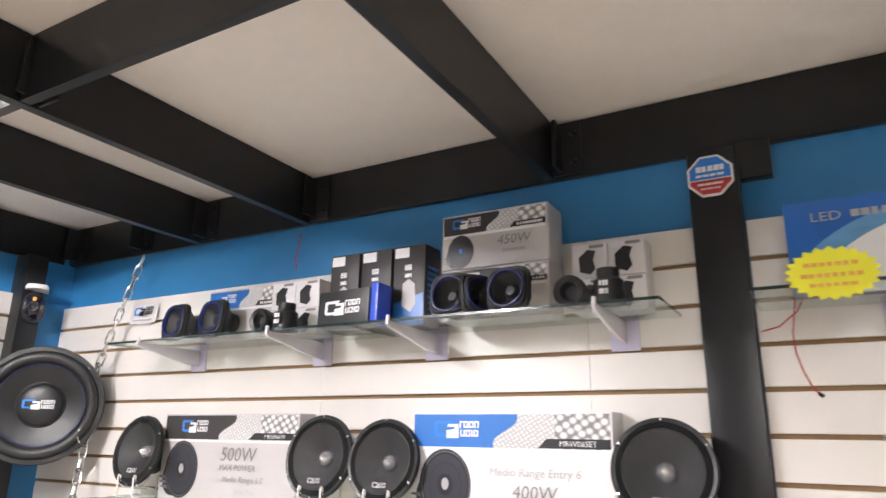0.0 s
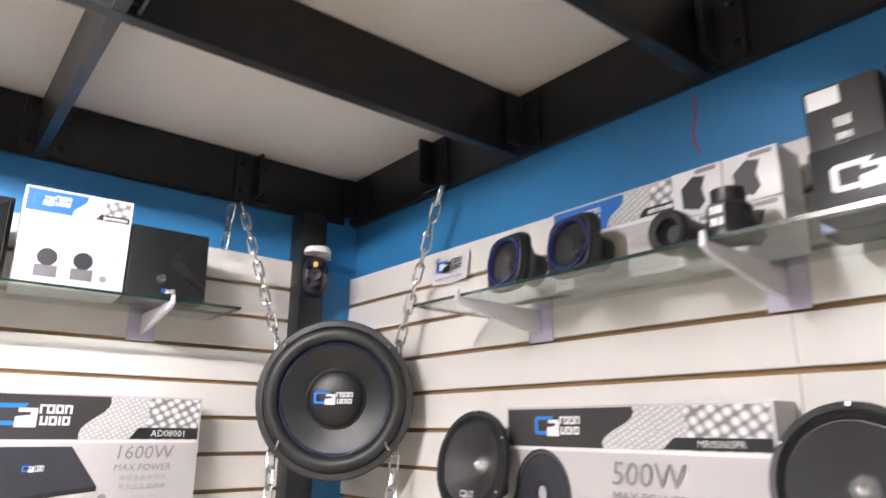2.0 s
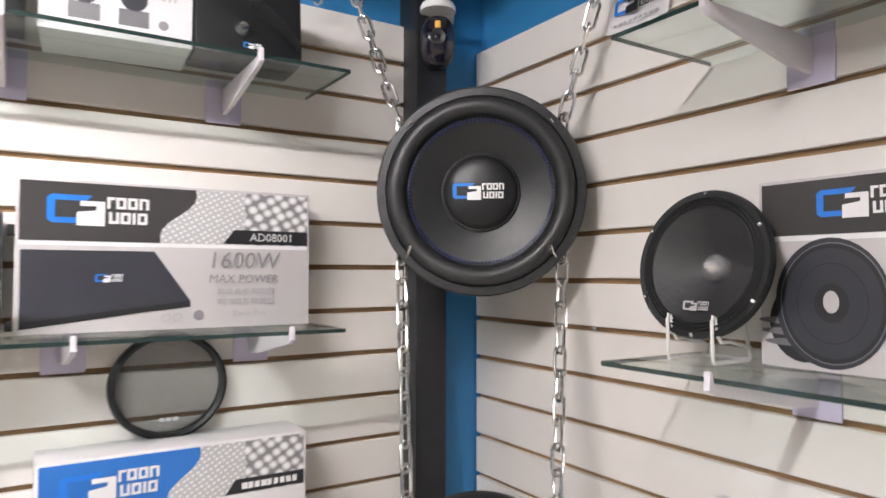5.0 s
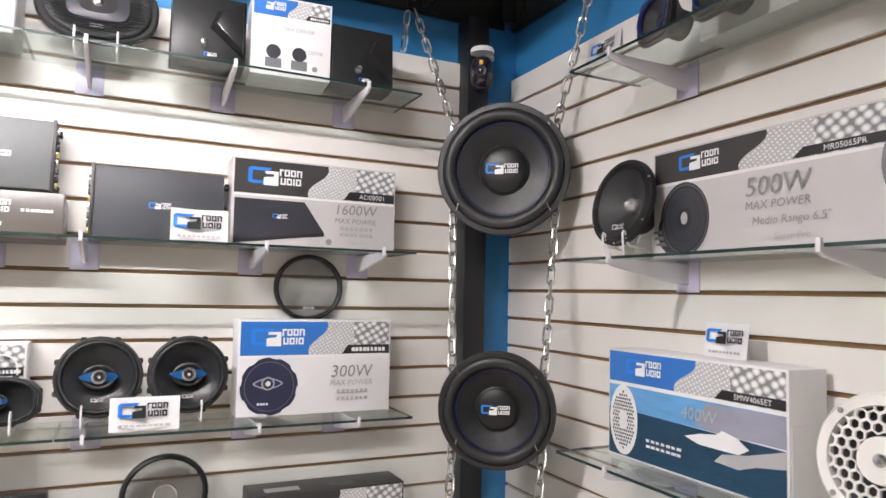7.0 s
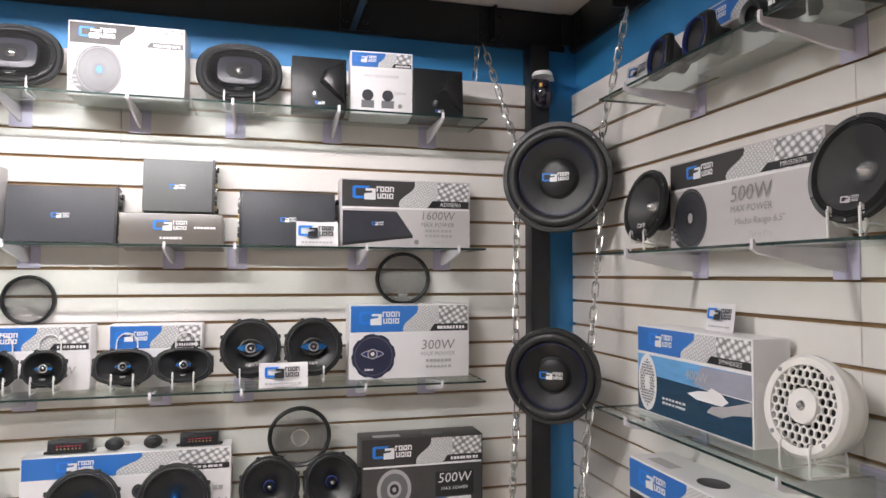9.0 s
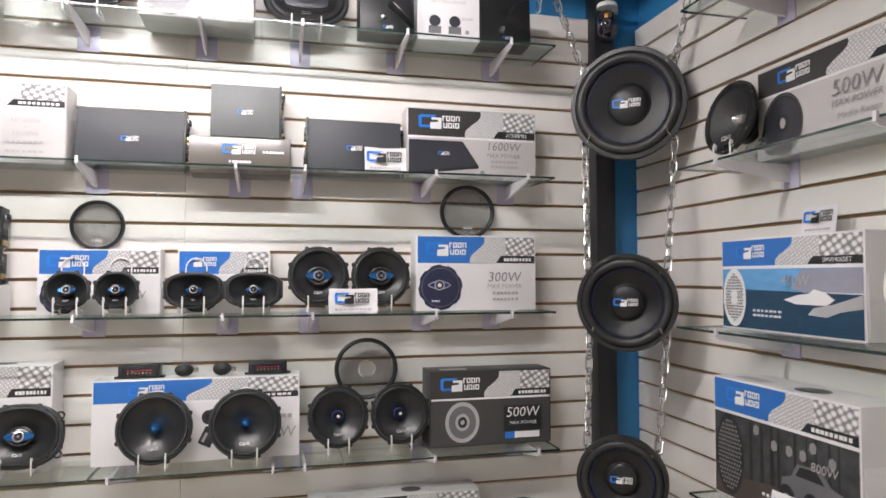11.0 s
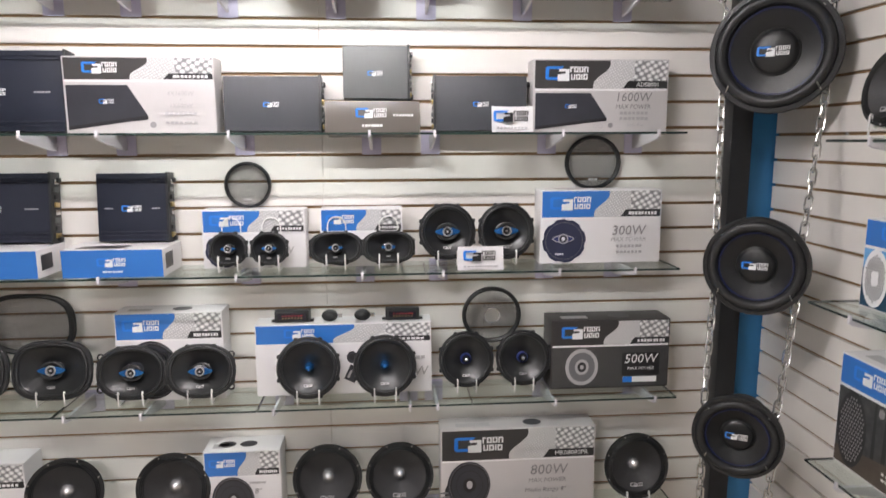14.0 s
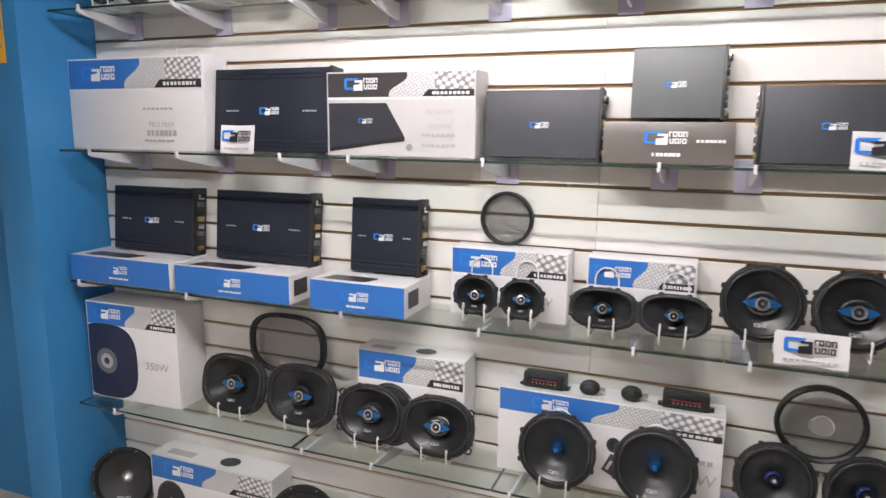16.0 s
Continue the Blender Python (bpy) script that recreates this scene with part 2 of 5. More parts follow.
def box(x0, x1, y0, y1, z0, z1, bm=None):
    bm = bm or bmesh.new()
    v = [bm.verts.new((x, y, z)) for x in (x0, x1) for y in (y0, y1) for z in (z0, z1)]
    for f in ((0, 1, 3, 2), (4, 6, 7, 5), (0, 4, 5, 1), (2, 3, 7, 6), (0, 2, 6, 4), (1, 5, 7, 3)):
        bm.faces.new([v[i] for i in f])
    return bm


def sheet(pts, y, bm=None):
    """A flat printed patch, facing -y, from points (x, z)."""
    bm = bm or bmesh.new()
    bm.faces.new([bm.verts.new((x, y, z)) for x, z in pts])
    return bm


def slab(pts, y0, y1, bm=None):
    """A plate of thickness y0..y1 with the outline pts (x, z)."""
    bm = bm or bmesh.new()
    a = [bm.verts.new((x, y0, z)) for x, z in pts]
    b = [bm.verts.new((x, y1, z)) for x, z in pts]
    bm.faces.new(a)
    bm.faces.new(b[::-1])
    for i in range(len(pts)):
        j = (i + 1) % len(pts)
        bm.faces.new((a[i], b[i], b[j], a[j]))
    return bm


def outline(rx, rz, n=40, power=2.0, cx=0.0, cz=0.0):
    """An ellipse, or with a higher power a rounded rectangle, as points (x, z)."""
    out = []
    for i in range(n):
        a = 2 * math.pi * i / n
        c, s = math.cos(a), math.sin(a)
        out.append((cx + rx * math.copysign(abs(c) ** (2 / power), c), cz + rz * math.copysign(abs(s) ** (2 / power), s)))
    return out


def lathe(profile, rx=1.0, rz=1.0, n=48, power=2.0, cz=0.0, bm=None):
    """Rings (r, y) swept round the y axis, with rx and rz as the half widths and cz as the centre's height."""
    bm = bm or bmesh.new()
    rings = []
    for r, y in profile:
        if r < 1e-6:
            rings.append([bm.verts.new((0, y, cz))])
        else:
            rings.append([bm.verts.new((x, y, z + cz)) for x, z in outline(rx * r, rz * r, n, power)])
    for a, b in zip(rings, rings[1:]):
        if len(a) == 1 and len(b) == 1:
            continue
        for i in range(n):
            j = (i + 1) % n
            if len(a) == 1:
                bm.faces.new((a[0], b[j], b[i]))
            elif len(b) == 1:
                bm.faces.new((a[i], a[j], b[0]))
            else:
                bm.faces.new((a[i], a[j], b[j], b[i]))
    return bm


def tube(path, r, n=6, closed=False, bm=None):
    """A round wire along points."""
    bm = bm or bmesh.new()
    pts = [Vector(p) for p in path]
    rings = []
    for i, p in enumerate(pts):
        a = pts[i - 1] if i or closed else p
        b = pts[(i + 1) % len(pts)] if i + 1 < len(pts) or closed else p
        d = (b - a).normalized()
        u = d.cross(Vector((0.31, 0.17, 0.93))).normalized()
        w = d.cross(u)
        rings.append([bm.verts.new(p + r * (math.cos(2 * math.pi * k / n) * u + math.sin(2 * math.pi * k / n) * w)) for k in range(n)])
    pairs = list(zip(rings, rings[1:])) + ([(rings[-1], rings[0])] if closed else [])
    for a, b in pairs:
        for k in range(n):
            l = (k + 1) % n
            bm.faces.new((a[k], a[l], b[l], b[k]))
    if not closed:
        bm.faces.new(rings[0][::-1])
        bm.faces.new(rings[-1])
    return bm


def arc(cx, cy, cz, r, a0, a1, n, axis="x"):
    """Points of an arc in the plane across an axis; angles in degrees."""
    out = []
    for i in range(n + 1):
        a = radians(a0 + (a1 - a0) * i / n)
        if axis == "x":
            out.append((cx, cy + r * math.cos(a), cz + r * math.sin(a)))
        elif axis == "y":
            out.append((cx + r * math.cos(a), cy, cz + r * math.sin(a)))
        else:
            out.append((cx + r * math.cos(a), cy + r * math.sin(a), cz))
    return out


# Words are turned into flat meshes first, while the scene is still small.
WORDS = {}


def word(text):
    if text not in WORDS:
        cu = bpy.data.curves.new("lettering", "FONT")
        cu.body, cu.align_x, cu.align_y, cu.resolution_u, cu.size = text, "CENTER", "CENTER", 2, 1.0
        ob = new("lettering", cu)
        me = bpy.data.meshes.new_from_object(ob.evaluated_get(bpy.context.evaluated_depsgraph_get()))
        bpy.data.objects.remove(ob)
        bm = bmesh.new()
        bm.from_mesh(me)
        bmesh.ops.rotate(bm, verts=bm.verts, cent=(0, 0, 0), matrix=Matrix.Rotation(radians(90), 3, "X"))
        WORDS[text] = bm
        bpy.data.meshes.remove(me)
    return WORDS[text].copy()


def lettering(text, height, x, y, z, material, parent, wide=1.0, slant=0.0, name="lettering"):
    bm = word(text)
    for v in bm.verts:
        v.co = ((v.co.x + slant * v.co.z) * height * wide + x, y, v.co.z * height + z)
    return part(name, bm, material, parent, smooth=False)


SIDE_X, SIDE_DROP = 0.025, -0.022    # the side wall's face, and how much lower its grooves sit than the long wall's


def place(wall, u, out, z, tilt=0.0, turn=0.0):
    """A pose before a wall: u metres along it, out metres into the room, leaning back by tilt degrees. Wall A runs along x (u = x), wall B along -y."""
    m = pose(u, -out, z, 0, 0, turn) if wall == "A" else pose(SIDE_X - out, -u, z + SIDE_DROP, 0, 0, turn - 90)
    return m @ pose(0, 0, 0, -tilt, 0, 0)


def logo(parent, cx, cz, y, h, blue=INKB, white=INKW):
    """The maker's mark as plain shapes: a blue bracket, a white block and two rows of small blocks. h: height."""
    s, t = h, h * 1.28
    x0 = cx - 1.38 * t
    bm = bmesh.new()
    for pts in (((0, 0.12), (0.12, 0), (0.95, 0), (0.95, 0.2), (0.2, 0.2), (0.2, 0.8), (0.95, 0.8), (1.1, 1.0), (0.12, 1.0), (0, 0.88)),):
        sheet([(x0 + px * t, cz - s / 2 + pz * s) for px, pz in pts], y, bm)
    part("logo_bracket", bm, blue, parent, smooth=False)
    bm = bmesh.new()
    for pts in (((0.72, -0.08), (1.42, -0.08), (1.42, 0.80), (0.80, 0.80), (0.80, 0.62), (1.2, 0.62), (1.2, 0.48), (0.72, 0.40)),):
        sheet([(x0 + px * t, cz - s / 2 + pz * s) for px, pz in pts], y - 0.0004, bm)
    ring = ((0, 0.08, 0, 0.42), (0.18, 0.26, 0, 0.42), (0.08, 0.18, 0, 0.10), (0.08, 0.18, 0.32, 0.42))
    arch = ((0, 0.08, 0, 0.42), (0.18, 0.26, 0, 0.40), (0.08, 0.18, 0.32, 0.42))
    cup = ((0, 0.08, 0, 0.42), (0.18, 0.26, 0, 0.42), (0.08, 0.18, 0, 0.10))
    bar = ((0.03, 0.11, 0, 0.42),)
    angle = ((0, 0.08, 0, 0.42), (0.08, 0.20, 0.32, 0.42))
    for z0, row in ((0.56, ((1.47, angle), (1.70, ring), (2.00, ring), (2.30, arch))), (0.02, ((1.52, cup), (1.82, ring), (2.10, bar), (2.26, ring)))):
        for xa, blocks in row:
            for a, b, e, f in blocks:
                sheet([(x0 + (xa + p) * t, cz - s / 2 + (z0 + q) * s) for p, q in ((a, e), (b, e), (b, f), (a, f))], y - 0.0004, bm)
    part("logo_letters", bm, white, parent, smooth=False)


def bars(parent, cx, cz, y, w, h, material, n=6, name="small_print"):
    """A line of unreadable print."""
    bm = bmesh.new()
    rnd = random.Random(int(abs(cx * 1000 + cz * 7000)) + n)
    x = cx - w / 2
    step = w / n
    for i in range(n):
        ww = step * rnd.uniform(0.6, 0.92)
        sheet([(x, cz - h / 2), (x + ww, cz - h / 2), (x + ww, cz + h / 2), (x, cz + h / 2)], y, bm)
        x += step
    part(name, bm, material, parent, smooth=False)

# ---- the shop: walls, ceiling, beams, posts ----
PITCH, TOP = 0.0762, 1.8675          # slat spacing and top of the slatted panels
A_END, A_LEFT, B_END = -0.130, -2.885, 0.000
CEILING, BEAM = 2.115, 1.985
SHELF = (1.700, 1.320, 0.940, 0.558, 0.172)   # glass top of each shelf row

structure("wall_north", box(-4.2, 0.16, 0.018, 0.14, 0, 2.3), BLUE, "painted blue masonry wall behind slatted panels", "wall")
structure("wall_east", box(0.043, 0.16, -4.0, 0.018, 0, 2.3), BLUE, "painted blue masonry wall behind slatted panels", "wall")
# south and west walls are unseen, added to close the room and hold its bounce
structure("wall_south", box(-4.2, 0.14, -4.1, -4.0, 0, 2.3), WALLW, "plain cream wall added out of view to close the room", "wall")
structure("wall_west", box(-4.3, -4.2, -4.1, 0.14, 0, 2.3), WALLW, "plain cream wall added out of view to close the room", "wall")
structure("ceiling", box(-4.3, 0.16, -4.1, 0.14, CEILING, CEILING + 0.05), CEIL, "off-white boarded ceiling above black steel beams", "ceiling")
structure("wall_pillar", box(-3.02, A_LEFT, -0.250, 0.018, 0, CEILING - 0.002), BLUE, "bright blue painted pillar beside the slatted panel", "pillar", bevel=0.004)
structure("corner_column", box(-0.075, 0.043, 0.004, 0.018, 0, CEILING), BLUE, "blue painted column in the corner", "column", bevel=0.004)


def channel(a, b, wide, name, label, low=BEAM):
    """A steel channel beam along x or y between ceiling and its lower edge, with flanges."""
    (x0, y0), (x1, y1) = a, b
    t = 0.006
    bm = bmesh.new()
    if abs(x1 - x0) > abs(y1 - y0):
        box(x0, x1, y0 - wide / 2, y0 + wide / 2, low, low + 0.01, bm)
        box(x0, x1, y0 - wide / 2, y0 - wide / 2 + 0.02, low + 0.01, CEILING - 0.002, bm)
        box(x0, x1, y0 + wide / 2 - t, y0 + wide / 2, low + 0.01, low + 0.03, bm)
    else:
        box(x0 - wide / 2, x0 + wide / 2, y0, y1, low, low + 0.01, bm)
        box(x0 - wide / 2, x0 - wide / 2 + 0.02, y0, y1, low + 0.01, CEILING - 0.002, bm)
        box(x0 + wide / 2 - t, x0 + wide / 2, y0, y1, low + 0.01, low + 0.03, bm)
    return structure(name, bm, STEEL, label, "beam")


structure("beam_north", box(-4.2, 0.0, 0.0, 0.017, BEAM, CEILING - 0.002), STEEL, "black painted steel wall beam", "beam", bevel=0.002)
structure("beam_east", box(0.025, 0.042, -4.0, 0.017, BEAM, CEILING - 0.002), STEEL, "black painted steel wall beam", "beam", bevel=0.002)
JOISTS = (-0.605, -1.01, -1.68, -2.45, -3.2)
for k, y in enumerate(JOISTS):
    channel((-4.2, y - 0.007), (0.023, y - 0.007), 0.022, f"beam_{k + 1}", "black painted steel joist under the ceiling")
channel((-0.708, -4.0), (-0.708, -0.002), 0.018, "beam_6", "black painted steel cross beam under the ceiling", BEAM + 0.002)
channel((-2.3, -4.0), (-2.3, -0.002), 0.034, "beam_7", "black painted steel cross beam under the ceiling")

# joint plates, welded angles and bolts where joists meet the wall beams and the cross beam


def joint(x, y, axis, face):
    j = thing("beam_bracket", pose(x, y, BEAM, 0, 0, axis), "black steel angle bracket bolted to the beams", "bracket", "beam brackets")
    part("plate", box(-0.004, 0.004, -0.05, 0.0, 0.012, 0.115), STEEL, j, bevel=0.001)
    part("flange", box(-0.045, 0.045, -0.007, -0.002, 0.005, 0.12), STEEL, j, bevel=0.001)
    for dx, dz in ((-0.03, 0.03), (0.03, 0.03), (-0.03, 0.095), (0.03, 0.095)):
        bm = lathe([(0, -0.016), (0.8, -0.016), (1, -0.012), (1, -0.006)], 0.008, 0.008, 6)
        part("bolt", bm, STEEL, j, m=pose(dx, 0, dz))


for y in JOISTS[:3]:
    joint(0.025, y - 0.035, -90, 0)
    joint(-0.68, y - 0.03, -90, 0)
joint(-0.70, 0.0, 0, 0)
joint(-0.26, 0.0, 0, 0)
joint(0.025, -0.36, -90, 0)
joint(0.025, -0.03, -90, 0)

structure("corner_post", box(-0.142, -0.077, -0.050, 0.017, 0, BEAM - 0.001), STEEL, "black painted square steel post in the corner", "post", bevel=0.004)
structure("side_post", box(0.003, 0.037, -2.055, -1.968, 0, BEAM - 0.001), STEEL, "black painted square steel post between panels", "post", bevel=0.003)
structure("post_cap", box(-0.005, 0.024, -2.112, -2.056, 1.912, BEAM - 0.002), STEEL, "black steel gusset at the head of the post", "gusset", bevel=0.002)

# sign on the post
sign = thing("octagonal_sign", pose(0.001, -2.008, 1.928, 0, 0, -90), "octagonal blue and red security sticker with white rim on the post", "sign")
oct_pts = [(0.043 * math.cos(radians(22.5 + 45 * i)), 0.043 * math.sin(radians(22.5 + 45 * i))) for i in range(8)]
part("rim", slab(oct_pts, -0.002, 0.0), INKW, sign, smooth=False)
upper = [(x * 0.9, z * 0.9) for x, z in oct_pts if z > 0]
part("upper_field", sheet([(0.0359, -0.006)] + upper + [(-0.0359, -0.006)], -0.003), INKB, sign, smooth=False)
lower = [(x * 0.9, z * 0.9) for x, z in oct_pts if z < 0]
part("lower_field", sheet([(-0.0359, -0.008)] + lower + [(0.0359, -0.008)], -0.003), INKR, sign, smooth=False)
bars(sign, 0.002, 0.014, -0.0036, 0.052, 0.011, INKW, 5)
bars(sign, 0.0, 0.001, -0.0036, 0.05, 0.005, INKW, 8)
bars(sign, 0.0, -0.016, -0.0036, 0.045, 0.004, INKW, 7)
bars(sign, 0.0, -0.025, -0.0036, 0.035, 0.003, INKW, 6)

# ---- fixtures ----


def bracket(wall, u, z):
    b = thing("shelf_bracket", place(wall, u, 0.0, z), "white plastic shelf bracket hooked into the slatted panel", "shelf bracket", "shelf brackets")
    part("back_plate", box(-0.028, 0.028, -0.004, -0.0006, -0.062, 0.006), BACKPL, b, "translucent lilac-white back plate", bevel=0.0015)
    bm = bmesh.new()
    prof = [(-0.004, -0.0064), (-0.193, -0.0064), (-0.1935, 0.006), (-0.1985, 0.0065), (-0.2, -0.012), (-0.19, -0.018), (-0.05, -0.044), (-0.004, -0.048)]
    a = [bm.verts.new((-0.0035, y, zz)) for y, zz in prof]
    c = [bm.verts.new((0.0035, y, zz)) for y, zz in prof]
    bm.faces.new(a)
    bm.faces.new(c[::-1])
    for i in range(len(prof)):
        j = (i + 1) % len(prof)
        bm.faces.new((a[i], c[i], c[j], a[j]))
    part("arm", bm, ACRYL, b, bevel=0.0012)
    return b


first_bracket = bracket("A", -2.717, SHELF[0])


def brackets(wall, row, places):
    for u in places:
        copy_thing(first_bracket, place(wall, u, 0.0, SHELF[row]))


brackets("A", 0, (-2.397, -2.065, -1.86, -1.598, -1.30, -1.045, -0.767, -0.472))
brackets("A", 1, (-2.717, -2.41, -2.09, -1.90, -1.57, -1.207, -1.035, -0.688, -0.424))
brackets("A", 2, (-2.80, -2.404, -1.927, -1.571, -1.234, -1.013, -0.688, -0.472))
brackets("A", 3, (-2.70, -2.05, -1.847, -1.489, -1.108, -1.03, -0.69, -0.396))
brackets("A", 4, (-2.70, -2.3, -1.9, -1.567, -1.302, -1.03, -0.665, -0.357))
brackets("B", 0, (0.67, 1.10, 1.417, 1.828))
brackets("B", 1, (0.67, 1.075, 1.42, 1.83))
brackets("B", 2, (0.662, 1.123, 1.6))
brackets("B", 3, (0.67, 1.12, 1.6))
brackets("B", 4, (0.67, 1.12, 1.6))
brackets("B", 0, (2.27, 2.75))


def glass_shelf(wall, u0, u1, row, dz=0.0):
    w = abs(u1 - u0)
    s = thing("glass_shelf", place(wall, (u0 + u1) / 2, 0.006, SHELF[row] + dz), "clear glass shelf with green edges on white brackets", "shelf", "glass shelves")
    part("pane", box(-w / 2, w / 2, -0.184, 0.0, -0.006, 0.0), GLASS, s, bevel=0.0006)
    part("front_edge", box(-w / 2, w / 2, -0.1850, -0.1841, -0.0056, -0.0004), GLASSEDGE, s, "green polished edge", smooth=False)
    for e in (-1, 1):
        part("end_edge", box(e * w / 2 + (0.0001 if e > 0 else -0.0009), e * w / 2 + (0.0009 if e > 0 else -0.0001), -0.184, 0, -0.0056, -0.0004), GLASSEDGE, s, smooth=False)


for row, cuts in enumerate(((-2.84, -1.95, -1.15, -0.335), (-2.84, -1.88, -1.075, -0.340), (-2.84, -1.95, -1.06, -0.340), (-2.85, -2.085, -1.535, -0.93, -0.330), (-2.84, -1.96, -1.10, -0.285))):
    for u0, u1 in zip(cuts, cuts[1:]):
        glass_shelf("A", u0 + 0.002, u1 - 0.002, row)
for row, cuts in enumerate(((0.540, 1.31, 1.935), (0.520, 1.29, 1.935), (0.505, 1.35, 1.918), (0.545, 1.3, 1.918), (0.50, 1.3, 1.918))):
    for u0, u1 in zip(cuts, cuts[1:]):
        glass_shelf("B", u0 + 0.002, u1 - 0.002, row)
glass_shelf("B", 2.065, 2.9, 0)

# ---- hanging subwoofers ----


def subwoofer(c, D, face, tip, label):
    """A hanging subwoofer of diameter D, its face turned to face degrees and tipped forward."""
    s = thing("subwoofer", pose(*c, 0, 0, face) @ pose(0, 0, 0, tip, 0, 0), label, "subwoofer", "subwoofers on the chains")
    R = D / 2
    ring = [(0.90, 0.012), (0.90, -0.002), (0.915, -0.007), (0.985, -0.007), (1.0, -0.004), (1.0, 0.012), (0.95, 0.016), (0.90, 0.012)]
    part("frame_ring", lathe(ring, R, R, 72), BODY, s)
    roll = [(0.915, -0.003)] + [(0.815 + 0.09 * math.cos(radians(a)), -0.004 - 0.075 * R * math.sin(radians(a))) for a in range(10, 171, 16)] + [(0.715, 0.0)]
    part("surround", lathe(roll, R, R, 72), RUBBER, s)
    part("cone", lathe([(0.72, -0.001), (0.71, 0.001), (0.55, 0.008), (0.40, 0.016), (0.36, 0.018)], R, R, 64), GLOSS, s)
    part("cap_ring", lathe([(0.385, 0.0170), (0.378, 0.0135), (0.366, 0.0128), (0.356, 0.0145)], R, R, 56), BODY, s)
    cap = [(0.358, 0.0142)] + [(0.358 * math.cos(radians(a)), 0.0142 - 0.085 * R * math.sin(radians(a))) for a in range(15, 90, 15)] + [(0, 0.0142 - 0.085 * R)]
    part("dust_cap", lathe(cap, R, R, 48), GLOSS, s)
    bm = bmesh.new()
    for r in (0.675, 0.692):
        n = 110
        for i in range(n):
            a0, a1 = 2 * math.pi * i / n, 2 * math.pi * (i + 0.6) / n
            tube([(r * R * math.cos(a), -0.0020, r * R * math.sin(a)) for a in (a0, a1)], 0.0009, 4, bm=bm)
    part("stitching", bm, BLUETRIM, s, "double row of blue stitches", smooth=False)
    basket = [(0.86, 0.012), (0.82, 0.03), (0.62, 0.075), (0.56, 0.085), (0.56, 0.10)]
    part("basket", lathe(basket, R, R, 32), BODY, s)
    part("magnet", lathe([(0, 0.10), (0.58, 0.10), (0.60, 0.104), (0.60, 0.142), (0.58, 0.146), (0, 0.146)], R, R, 40), RUBBER, s)
    for i in range(8):
        a = radians(45 * i)
        part("screw_hole", lathe([(0, -0.0106), (1, -0.0106), (1, -0.009)], 0.0035, 0.0035, 10), INKK, s, m=pose(0.95 * R * math.cos(a), 0.003, 0.95 * R * math.sin(a)))
    logo(s, 0.0, 0.004 * D, 0.0142 - 0.085 * R - 0.001, 0.15 * R)
    return s


SUBS = [((-0.150, -0.258, 1.525), 0.320, -38, 2), ((-0.200, -0.330, 0.968), 0.262, -36, 2), ((-0.256, -0.398, 0.524), 0.226, -34, 2)]
for (c, D, face, tip), size in zip(SUBS, ("large", "medium", "small")):
    subwoofer(c, D, face, tip, f"{size} black round subwoofer hung between two zinc chains")

LINK = None


def chain_run(a, b):
    """Zinc chain links from a down to b."""
    global LINK
    a, b = Vector(a), Vector(b)
    d = b - a
    n = max(2, round(d.length / 0.0335))
    t = thing("chain", Matrix.Translation(a), "zinc plated steel link chain holding the subwoofers", "chain", "chains")
    if LINK is None:
        h, w = 0.0135, 0.0085
        path = arc(0, 0, h, w, 0, 180, 7, "y") + arc(0, 0, -h, w, 180, 360, 7, "y")
        LINK = link_mesh("link", tube(path, 0.0027, 7, closed=True), CHROME)
    q = d.to_track_quat("-Z", "Y").to_matrix().to_4x4()
    for i in range(n):
        ob = new("link", LINK)
        ob.parent = t
        ob.matrix_basis = Matrix.Translation(d * ((i + 0.5) / n)) @ q @ pose(0, 0, 0, 0, 0, 35 + 90 * (i % 2) + 8 * math.sin(i * 2.3))
    return t


def hook(p, q):
    h = thing("s_hook", Matrix.Translation(p), "bent zinc wire hook through the subwoofer rim", "hook", "wire hooks")
    v = Vector(q) - Vector(p)
    part("wire", tube([Vector((0, 0, 0.008)), Vector((0, 0, 0)), v * 0.35 + Vector((0, 0, -0.006)), v * 0.8, v + Vector((0, 0, 0.008))], 0.0024, 6), CHROME, h)


def side(c, face, s):
    return Vector(c) + Vector((math.cos(radians(face)), math.sin(radians(face)), 0)) * s


for sgn, top in ((-1, (-0.300, -0.045, BEAM - 0.02)), (1, (-0.030, -0.448, BEAM - 0.03))):
    prev = Vector(top)
    for (c, D, face, tip), hw, up, dn in zip(SUBS, (0.128, 0.104, 0.088), (0.115, 0.085, 0.075), (-0.105, -0.085, -0.072)):
        back = Vector((-math.sin(radians(face)), math.cos(radians(face)), 0)) * 0.014
        hi = side(c, face, sgn * hw) + Vector((0, 0, up)) + back
        lo = side(c, face, sgn * hw * 0.97) + Vector((0, 0, dn)) + back
        chain_run(prev, hi)
        chain_run(hi, lo)
        hook(hi, side(c, face, sgn * hw * 0.82) + Vector((0, 0, up * 0.86)) - back)
        hook(lo, side(c, face, sgn * hw * 0.82) + Vector((0, 0, dn * 0.86)) - back)
        prev = lo
    chain_run(prev, Vector(side(SUBS[2][0], -34, sgn * 0.075)) * Vector((1, 1, 0)) + Vector((0, 0, 0.03)))

chain_run((-0.322, -0.046, BEAM - 0.03), (-0.330, -0.046, BEAM - 0.13))

